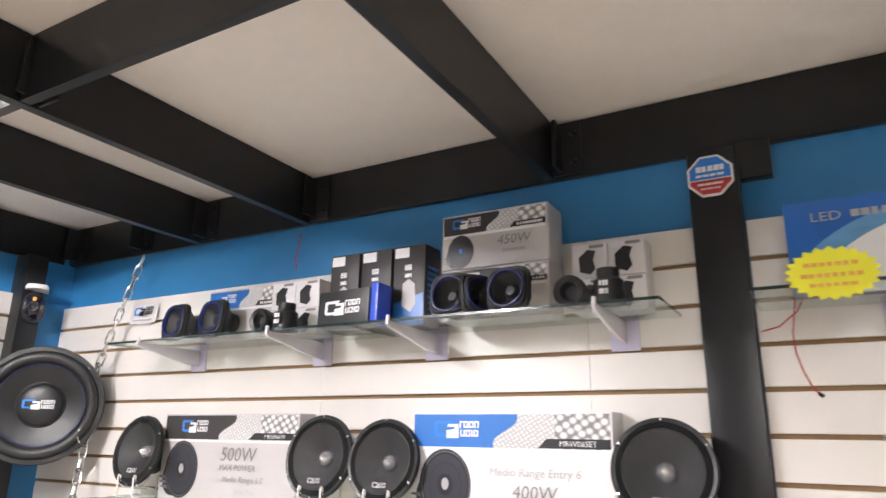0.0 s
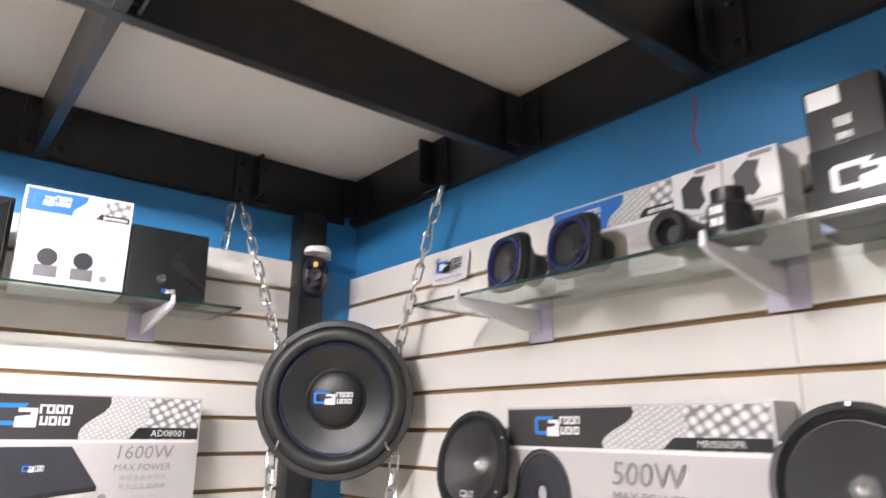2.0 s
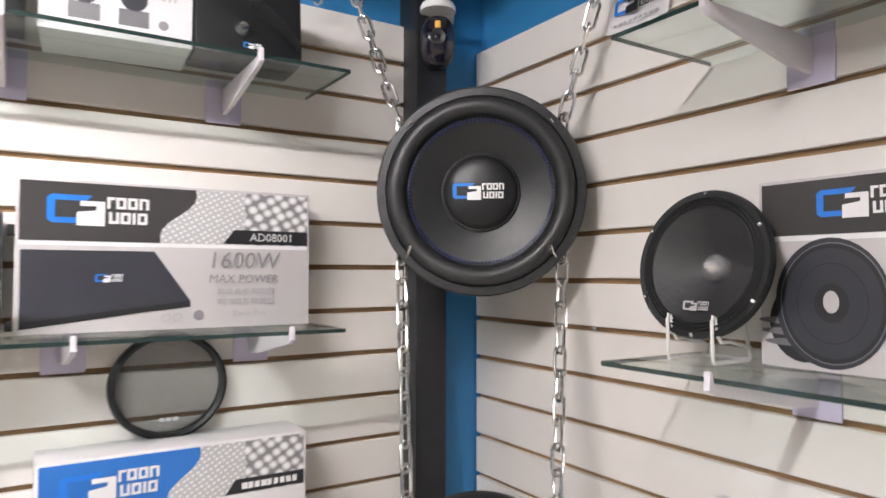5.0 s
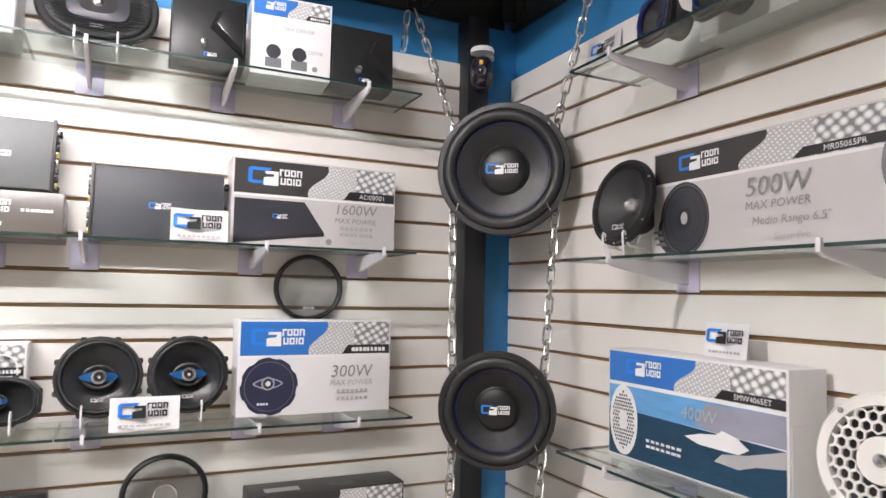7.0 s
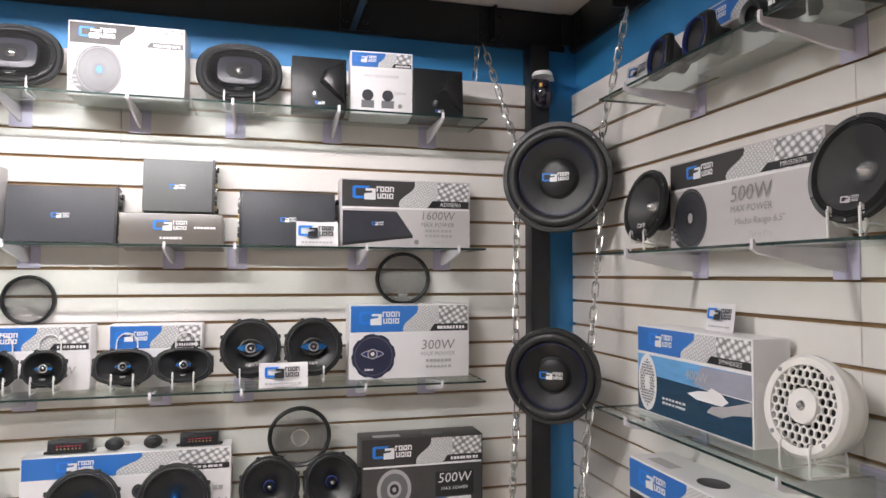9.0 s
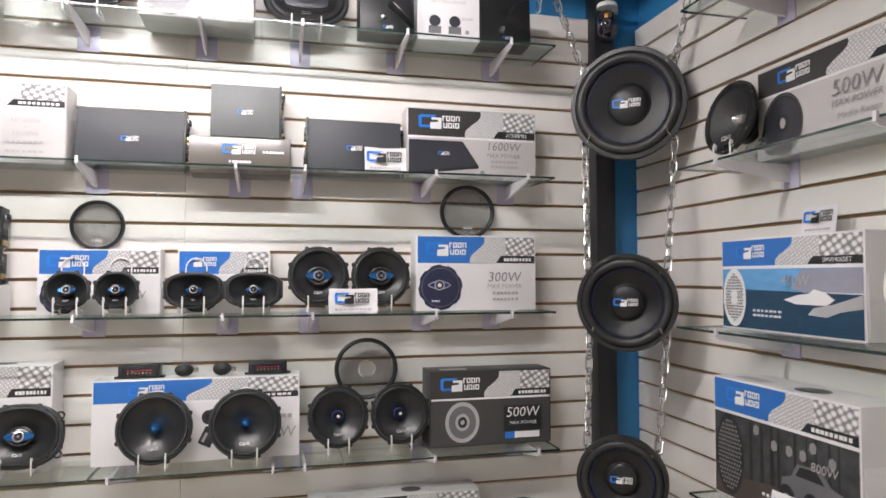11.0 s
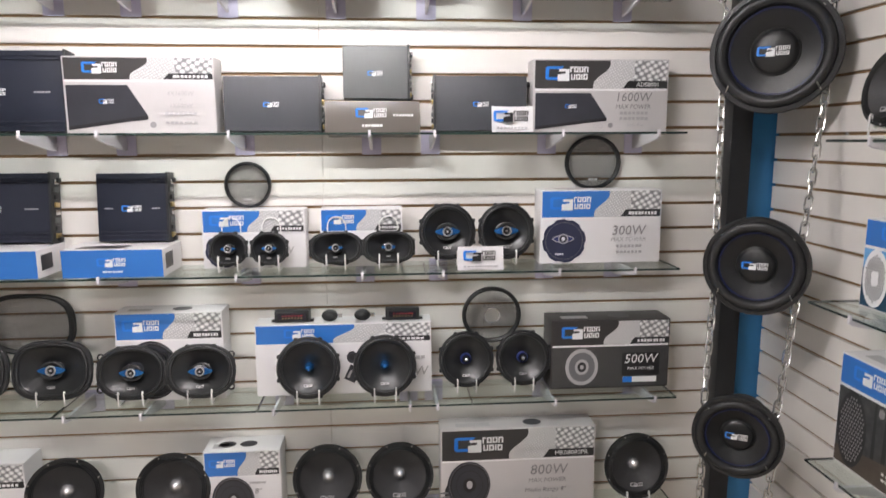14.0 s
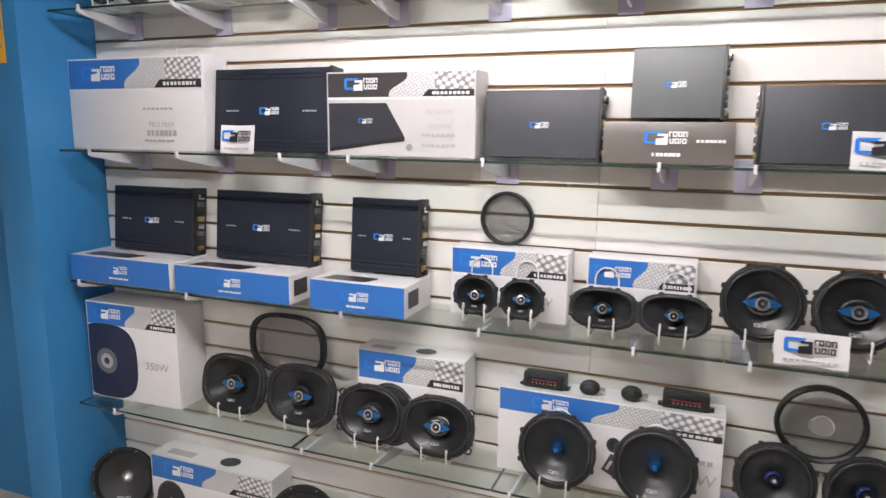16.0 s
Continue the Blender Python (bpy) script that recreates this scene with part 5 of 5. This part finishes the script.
crossover(-1.447)
crossover(-1.125)
for u in (-1.338, -1.243):
    t = thing("tweeter", place("A", u, 0.062, S4 + 0.217), "small black round tweeter lying on a carton", "tweeter", "small tweeters")
    part("body", lathe([(0, -0.010), (0.6, -0.010), (0.95, -0.006), (1, 0.002), (0.9, 0.014), (0, 0.016)], 0.024, 0.017, 28, 2.0, 0.017), BODY, t)
    part("dome", lathe([(0, -0.0145), (0.3, -0.0135), (0.5, -0.0102)], 0.024, 0.017, 20, 2.0, 0.017), PAPER, t)
    part("lug", box(0.024, 0.036, -0.002, 0.004, 0.010, 0.022), SHINE, t, bevel=0.001)
for u, out in ((-0.938, 0.112), (-0.767, 0.112)):
    speaker("A", u, out, S4, 0.164, 0.166, "round black mid speaker with bullet plug on easel", "plug", 10)
grille("A", -0.855, 0.040, 0.690, 0.180, 0.174, "round mesh grille with open centre leaning on the panel", 2.0, 0.27)
carton("A", -0.504, 0.105, S4, 0.362, 0.212, 0.11, "charcoal carton with carbon pattern and woofer print", "dark", "dark", "woofer_line", (("500W", 0.040, 0.26, 0.42, "w"), ("MAX POWER", 0.014, 0.26, 0.28, "w")), share=0.36, top="one")

# ---- long wall, bottom row ----
carton("A", -2.443, 0.105, S5, 0.450, 0.215, 0.13, "white carton with blue header and speaker print", "blue", "white", "speaker", (("700W", 0.040, 0.05, 0.42, "l"), ("", 0.008, 0.08, 0.26, "l"), ("Medio Rango 8\"", 0.018, 0.10, 0.14, "l")), share=0.35, top="one")
speaker("A", -2.745, 0.150, S5, 0.206, 0.206, "large round black mid-range speaker on easel", "mid", 10, turn=25)
speaker("A", -2.105, 0.130, S5, 0.208, 0.206, "large round black mid-range speaker on easel", "mid", 10, turn=12)
speaker("A", -1.804, 0.128, S5, 0.214, 0.208, "large round black mid-range speaker with bright plug on easel", "mid", 10)
carton("A", -1.604, 0.105, S5, 0.222, 0.228, 0.12, "white carton with blue header for an eight inch speaker", "blue", "white", "speaker", (("8\"", 0.024, 0.20, 0.44, "g"), ("1000W", 0.026, 0.24, 0.26, "g"), ("MAX POWER", 0.011, 0.24, 0.13, "l"), ("", 0.006, 0.2, 0.56, "l")), share=0.34, top="two")
speaker("A", -1.358, 0.105, S5, 0.208, 0.206, "large round black mid-range speaker with bright plug on easel", "mid", 10)
speaker("A", -1.140, 0.105, S5, 0.206, 0.204, "large round black mid-range speaker with bright plug on easel", "mid", 10)
carton("A", -0.776, 0.092, S5, 0.478, 0.262, 0.12, "silver and charcoal carton for eight inch mid-range speakers", "dark", "silver", "speaker", (("800W", 0.046, 0.20, 0.47, "g"), ("MAX POWER", 0.020, 0.19, 0.34, "g"), ("Medio Rango 8\"", 0.020, 0.18, 0.22, "g"), ("Serie Pro", 0.016, 0.20, 0.11, "l")), "MR08080PR", share=0.38, top="one")
speaker("A", -0.400, 0.105, S5, 0.204, 0.204, "large round black mid-range speaker with bright plug on easel", "mid", 10)

# ---- side wall, top row ----
card("B", 0.425, 0.012, S1 + 0.085, 0.115, 0.060)
for u, tr in ((0.735, -6), (0.868, -4)):
    speaker("B", u, 0.150, S1, 0.098, 0.094, "square black mid-bass speaker with blue trim on glass shelf", "square", 6, tr, 4.0, False)
carton("B", 0.900, 0.080, S1, 0.250, 0.132, 0.07, "low silver carton with blue header behind two speakers", "blue", "silver", "", (("450W", 0.022, 0.2, 0.36, "l"),))


def tweeter_pack(u, w):
    for k in range(2):
        for j in range(2):
            carton("B", u + (k - 0.5) * w, 0.085, S1 + 0.066 * j, w - 0.002, 0.065, 0.06, "small white carton with black tweeter print, in a stack", "", "white", "", (), name="tweeter_box", group="small tweeter boxes")
    t = [o for o in bpy.data.objects if o.name.startswith("tweeter_box")][-4:]
    for o in t:
        part("print_tweeter", sheet([(-w * 0.28, 0.012), (-w * 0.30, 0.040), (-w * 0.05, 0.054), (w * 0.18, 0.050), (w * 0.10, 0.034), (w * 0.16, 0.016), (w * 0.02, 0.006)], -0.0008), INKK, o, smooth=False)
        part("print_label", sheet([(w * 0.0, 0.056), (w * 0.0, 0.062), (w * 0.4, 0.062), (w * 0.4, 0.056)], -0.0008), INKG, o, smooth=False)


def driver(u, upright):
    t = thing("compression_driver", place("B", u, 0.150, S1), "black cylindrical compression driver on the glass shelf", "driver", "compression drivers")
    if upright:
        part("body", lathe([(0, 0), (1, 0), (1, 0.020), (0.92, 0.024), (0.92, 0.040), (0.7, 0.046), (0.7, 0.062), (0, 0.062)], 0.028, 0.028, 32), BODY, t, m=pose(0, 0.0, 0, 90))
        part("label_band", sheet([(-0.010, 0.012), (-0.010, 0.040), (0.010, 0.040), (0.010, 0.012)], -0.0300), INKK, t, smooth=False)
        bars(t, 0.0, 0.032, -0.0306, 0.016, 0.009, INKW, 3)
        bars(t, 0.0, 0.018, -0.0306, 0.016, 0.009, INKW, 3)
    else:
        part("body", lathe([(0.55, 0.004), (0.6, -0.004), (0.9, -0.008), (1, -0.004), (1, 0.012), (0.86, 0.016), (0.86, 0.055), (0, 0.058)], 0.029, 0.029, 32, 2.0, 0.029), BODY, t)
        part("throat", lathe([(0, 0.014), (0.4, 0.012), (0.56, 0.003)], 0.029, 0.029, 24, 2.0, 0.029), PAPER, t)


tweeter_pack(1.072, 0.074)
driver(1.030, False)
driver(1.110, True)
for u in (1.225, 1.312, 1.398):
    c = carton("B", u, 0.095, S1, 0.080, 0.176, 0.065, "tall black and blue light bulb carton", "", "dark", "", (("", 0.012, 0.0, 0.72, "w"), ("", 0.008, 0.0, 0.62, "w")), name="bulb_box", group="tall bulb boxes")
    part("print_head", sheet([(-0.036, 0.150), (-0.036, 0.172), (0.0, 0.172), (0.0, 0.150)], -0.0008), INKW, c, smooth=False)
    part("print_base", sheet([(-0.038, 0.003), (-0.038, 0.05), (0.038, 0.07), (0.038, 0.003)], -0.0008), BLUEC, c, smooth=False)
    part("print_bulb", sheet([(-0.016, 0.045), (-0.014, 0.092), (0.0, 0.102), (0.016, 0.090), (0.018, 0.045), (0.006, 0.03)], -0.0014), INKL, c, smooth=False)
    bm = bmesh.new()
    for k in range(9):
        zz = 0.02 + 0.013 * k
        bm.faces.new([bm.verts.new((0.0415, yy, z)) for yy, z in ((0.01, zz), (0.055, zz), (0.055, zz + 0.006), (0.01, zz + 0.006))])
    part("print_side", bm, INKB, c, smooth=False)
bk = thing("display_block", place("B", 1.283, 0.160, S1, 2, -4), "black display block with white mark and blue end", "display block")
part("block", box(-0.080, 0.062, 0, 0.05, 0, 0.078), RUBBER, bk, bevel=0.003)
part("blue_end", box(0.0625, 0.082, 0.004, 0.05, 0, 0.086), BLUEP, bk, "bright blue plastic end", bevel=0.003)
logo(bk, -0.006, 0.040, -0.0008, 0.030, INKW, INKW)
carton("B", 1.604, 0.110, S1, 0.232, 0.104, 0.08, "silver and charcoal carton, lower of a stack of two", "dark", "silver", "speaker_blue", (("450W", 0.022, 0.22, 0.34, "l"),))
carton("B", 1.604, 0.110, S1 + 0.105, 0.232, 0.116, 0.08, "silver and charcoal carton on top of another", "dark", "silver", "speaker_blue", (("450W", 0.028, 0.20, 0.42, "g"), ("", 0.006, 0.2, 0.24, "l")))
for u in (1.532, 1.655):
    speaker("B", u, 0.160, S1, 0.090, 0.088, "square black mid-bass speaker with blue trim on glass shelf", "square", 6, -4, 4.0, False)
speaker("B", 1.595, 0.150, S1, 0.080, 0.080, "square black mid-bass speaker behind two others", "square", 6, 60, 4.0, False)
tweeter_pack(1.825, 0.068)
driver(1.772, False)
driver(1.842, True)

# ---- side wall, second row ----
speaker("B", 0.590, 0.112, S2, 0.176, 0.176, "round black mid-range speaker with bright plug on easel", "mid", 10)
carton("B", 0.866, 0.060, S2, 0.452, 0.205, 0.08, "silver and charcoal carton for mid-range speakers", "dark", "silver", "speaker", (("500W", 0.046, 0.10, 0.53, "g"), ("MAX POWER", 0.020, 0.10, 0.385, "g"), ("Medio Rango 6.5\"", 0.019, 0.15, 0.26, "g"), ("Serie Pro", 0.017, 0.16, 0.13, "l")), "MR05065PR", share=0.30)
speaker("B", 1.183, 0.112, S2, 0.176, 0.176, "round black mid-range speaker with bright plug on easel", "mid", 10)
speaker("B", 1.350, 0.112, S2, 0.170, 0.168, "round black mid-range speaker on easel", "mid", 10)
carton("B", 1.612, 0.078, S2, 0.408, 0.205, 0.08, "white carton with blue header for mid-range speakers", "blue", "white", "speaker", (("Medio Range Entry 6", 0.021, 0.14, 0.47, "l"), ("400W", 0.034, 0.14, 0.30, "g")), "MRW065ET", share=0.32)
speaker("B", 1.900, 0.112, S2, 0.172, 0.170, "round black mid-range speaker on easel", "mid", 10)

# ---- side wall, third row: marine speakers ----


def honeycomb(wall, u, out, z, w, h, label, material, power=2.0, tilt=10.0):
    """A gloss plastic marine speaker whose face is pierced with hexagons."""
    t = thing("marine_speaker", place(wall, u, out, z + 0.027, tilt), label, "loudspeaker", "marine speakers")
    easel(wall, u, out - 0.012, z + 0.0005, w * 0.18, 0.055, 0.027)
    rx, rz = w / 2, h / 2
    part("rim", lathe([(0.78, 0.002), (0.79, -0.006), (0.93, -0.008), (0.99, -0.002), (1.0, 0.008), (0.97, 0.018), (0.85, 0.05), (0.82, 0.052)], rx, rz, 64, power, rz), material, t)
    part("cone", lathe([(0.80, 0.010), (0.5, 0.022), (0, 0.026)], rx, rz, 40, power, rz), PAPER, t)
    part("hub", lathe([(0, -0.006), (0.16, -0.008), (0.34, -0.006), (0.36, 0.002)], rx, rz, 40, power, rz), material, t)
    part("hub_plug", lathe([(0, -0.013), (0.06, -0.012), (0.10, -0.008)], rx, rz, 20, 2.0, rz), SHINE, t)
    bm = bmesh.new()
    p = 0.0150
    for i in range(-14, 15):
        for j in range(-14, 15):
            px, pz = (i + 0.5 * (j % 2)) * p, j * p * 0.866
            q = (abs(px) / rx) ** power + (abs(pz) / rz) ** power
            if 0.36 ** power < q < 0.80 ** power:
                for k in range(6):
                    a0, a1 = radians(60 * k + 30), radians(60 * k + 90)
                    r0, r1 = p * 0.44, p * 0.585
                    bm.faces.new([bm.verts.new((px + r * math.cos(a), -0.004, rz + pz + r * math.sin(a))) for r, a in ((r0, a0), (r0, a1), (r1, a1), (r1, a0))])
    bmesh.ops.remove_doubles(bm, verts=bm.verts, dist=0.0002)
    ret = bmesh.ops.extrude_face_region(bm, geom=bm.faces[:])
    bmesh.ops.translate(bm, vec=(0, 0.004, 0), verts=[v for v in ret["geom"] if isinstance(v, bmesh.types.BMVert)])
    part("honeycomb_face", bm, material, t, smooth=False)
    for k in range(4):
        a = radians(45 + 90 * k)
        part("screw_hole", lathe([(0, -0.0085), (1, -0.0085), (1, -0.006)], 0.004, 0.004, 10), INKG, t, m=pose(0.88 * rx * math.cos(a), 0, rz + 0.88 * rz * math.sin(a)))


carton("B", 0.757, 0.100, S3, 0.400, 0.205, 0.085, "carton printed with a speed boat at dusk", "blue", "white", "boat", (("400W", 0.030, 0.08, 0.54, "l"), ("", 0.005, -0.12, 0.22, "w"), ("", 0.005, -0.12, 0.17, "w")), "SMW4065ET", share=0.30)
card("B", 0.800, 0.050, S3 + 0.206, 0.090, 0.060)
honeycomb("B", 1.105, 0.140, S3, 0.176, 0.170, "round white marine speaker with honeycomb grille on easel", MARINE)
carton("B", 1.40, 0.10, S3, 0.20, 0.15, 0.085, "plain white carton beside the marine speaker", "", "white", "", ())

# ---- side wall, fourth and bottom rows ----
carton("B", 0.755, 0.122, S4, 0.410, 0.270, 0.12, "carton printed with an off-road buggy in woods", "blue", "white", "jeep", (("800W", 0.026, 0.30, 0.50, "l"), ("", 0.006, 0.0, 0.16, "w"), ("", 0.006, 0.0, 0.11, "w")), share=0.27, top="one")
card("B", 0.84, 0.165, S4, 0.12, 0.075)
honeycomb("B", 0.635, 0.162, S5, 0.270, 0.190, "oval white marine speaker with honeycomb grille on easel", MARINE, 2.5)
honeycomb("B", 0.880, 0.168, S5, 0.260, 0.180, "oval black marine speaker with honeycomb grille on easel", BODY, 2.5)

# ---- past the post: light box poster, yellow price stars, red wire ----
po = thing("light_poster", place("B", 2.365, 0.085, S1, 3), "blue poster board with large pale bulb print on the shelf", "poster")
part("board", box(-0.245, 0.245, 0, 0.004, 0, 0.158), POSTERB, po, bevel=0.0008)
part("print_disc", sheet([p for p in outline(0.245, 0.145, 48, cx=0.0, cz=0.0) if p[1] >= -0.001], -0.0006), SKYP, po, smooth=False)
part("print_disc", sheet([p for p in outline(0.215, 0.125, 48, cx=0.01, cz=0.0) if p[1] >= -0.001], -0.0010), INKW, po, smooth=False)
lettering("LED", 0.022, -0.185, -0.0016, 0.128, INKL, po, 1.2)
bars(po, -0.115, 0.129, -0.0016, 0.07, 0.012, INKL, 5)
part("print_flash", sheet([(-0.05, 0.06), (-0.05, 0.085), (0.03, 0.09), (0.03, 0.062)], -0.0014), INKR, po, smooth=False)
for u, z, s in ((2.175, 1.665, 1.0), (2.42, 1.67, 1.0)):
    st = thing("price_star", place("B", u, 0.196, z, 0, 3), "fluorescent yellow star-edged price card hung on the shelf", "price card", "price stars")
    pts = []
    for i in range(44):
        a, r = 2 * math.pi * i / 44, (1.0 if i % 2 else 0.86)
        pts.append((0.062 * s * r * math.cos(a), 0.045 + 0.040 * s * r * math.sin(a)))
    part("star_card", slab(pts, 0.0, 0.0012), YELLOW, st, smooth=False)
    bars(st, 0.0, 0.058, -0.0006, 0.07, 0.006, INKY, 7)
    bars(st, 0.0, 0.042, -0.0006, 0.08, 0.006, INKY, 8)
    bars(st, 0.0, 0.028, -0.0006, 0.06, 0.005, INKY, 6)
wr = thing("red_wire", place("B", 2.112, 0.03, 1.60), "thin red electric wire hanging from the glass shelf", "wire")
part("wire", tube([(-0.048, 0.010, 0.058), (-0.02, -0.004, 0.062), (0.010, -0.012, 0.085), (0.030, -0.02, 0.122), (0.026, -0.02, 0.130), (0.008, -0.014, 0.100), (-0.001, -0.008, 0.050), (0.0, 0.0, 0.020), (0.006, 0.004, -0.008), (0.016, 0.006, -0.034), (0.024, 0.006, -0.046)], 0.0013, 6), INKR, wr)
part("tip", tube([(0.024, 0.006, -0.046), (0.031, 0.006, -0.052)], 0.0032, 6), INKK, wr)
rw = thing("red_wire", place("B", 1.00, 0.004, 1.885), "short red electric wire dangling above the panel", "wire")
part("wire", tube([(0, 0, 0.10), (0.004, -0.006, 0.06), (-0.004, -0.008, 0.03), (0.004, -0.006, 0.0)], 0.0016, 6), INKR, rw)

# poster on the pillar
pp = thing("wall_notice", place("A", -2.985, 0.251, 1.555), "yellow and blue printed notice taped to the pillar", "notice")
part("notice_sheet", box(-0.034, 0.05, -0.0015, 0, 0, 0.20), INKY, pp, bevel=0.0004)
part("notice_panel", sheet([(-0.032, 0.09), (-0.032, 0.19), (0.046, 0.19), (0.046, 0.09)], -0.0022), BLUEC, pp, smooth=False)
lettering("RS", 0.034, 0.022, -0.0030, 0.05, BLUEC, pp)
bars(pp, 0.006, 0.14, -0.0030, 0.06, 0.02, INKY, 4)

# ---- floor tiles and slatted panels, piece by piece ----
fl = thing("floor", pose(0, 0, 0), "beige ceramic tiled floor with dark worn joints", "floor", "", "structure")
part("bed", box(-4.3, 0.16, -4.1, 0.14, -0.06, -0.004), GROUT, fl, smooth=False)
TS = 0.333
bm = box(-TS / 2 + 0.0025, TS / 2 - 0.0025, -TS / 2 + 0.0025, TS / 2 - 0.0025, -0.012, 0.0)
tile_mesh = link_mesh("tile", bm, TILE, True, 0.0015)
for i in range(13):
    for j in range(12):
        x, y = 0.006 - TS * i, -0.055 + TS / 2 - TS * j + 0.0
        ob = new("tile", tile_mesh)
        ob.parent = fl
        ob.matrix_basis = pose(x, y, 0.0003 * ((i * 7 + j * 3) % 4), 0, 0, 0.25 * ((i + j) % 3 - 1))


def panels(name, wall, cuts, label, bottom=24):
    t = thing(name, place(wall, 0, 0, 0), label, "slat wall", "", "structure")
    lo, hi = min(cuts), max(cuts)
    zb = TOP - bottom * PITCH
    part("backing", box(lo, hi, 0.0102, 0.0165, zb, TOP - 0.002), MDF, t, "raw brown fibreboard seen in the grooves", smooth=False)
    for a, b in zip(cuts, cuts[1:]):
        w = b - a - 0.0012
        prof = [(0.0, 0.0056), (0.0, PITCH - 0.0050), (0.0010, PITCH - 0.0042), (0.0100, PITCH - 0.0042), (0.0100, 0.0046), (0.0010, 0.0046)]
        sm = bmesh.new()
        l = [sm.verts.new((-w / 2, y, z)) for y, z in prof]
        r = [sm.verts.new((w / 2, y, z)) for y, z in prof]
        sm.faces.new(l)
        sm.faces.new(r[::-1])
        for i in range(len(prof)):
            j = (i + 1) % len(prof)
            sm.faces.new((l[i], r[i], r[j], l[j]))
        me = link_mesh("slat", sm, SLAT, False)
        for k in range(bottom):
            ob = new("slat", me)
            ob.parent = t
            ob.matrix_basis = pose((a + b) / 2, 0.0003 * math.sin(k * 3.7 + a * 5), TOP - PITCH * (k + 1))
    return t


panels("slat_panel_1", "A", (A_LEFT + 0.002, -2.57, -1.35, A_END), "cream slatted display panel with brown grooves on the long wall")
panels("slat_panel_2", "B", (B_END, 1.10, 1.756, 1.966), "cream slatted display panel with brown grooves on the side wall")
panels("slat_panel_3", "B", (2.057, 3.2), "cream slatted display panel with brown grooves past the post")

# loose screws that hold the panels
for wall, u, k in (("A", -0.45, 1), ("A", -1.42, 8), ("A", -0.30, 15), ("A", -2.1, 14), ("A", -0.9, 19), ("B", 0.32, 7), ("B", 0.35, 16), ("B", 1.2, 6), ("B", 2.22, 5)):
    sc = thing("panel_screw", place(wall, u, 0.0, TOP - PITCH * k), "small zinc screw head in a panel groove", "screw", "panel screws")
    part("head", lathe([(0, -0.0022), (0.7, -0.002), (1, 0.0), (1, 0.004)], 0.0042, 0.0042, 12), CHROME, sc)
    part("slot", box(-0.003, 0.003, -0.0026, -0.0021, -0.0005, 0.0005), INKK, sc, smooth=False)
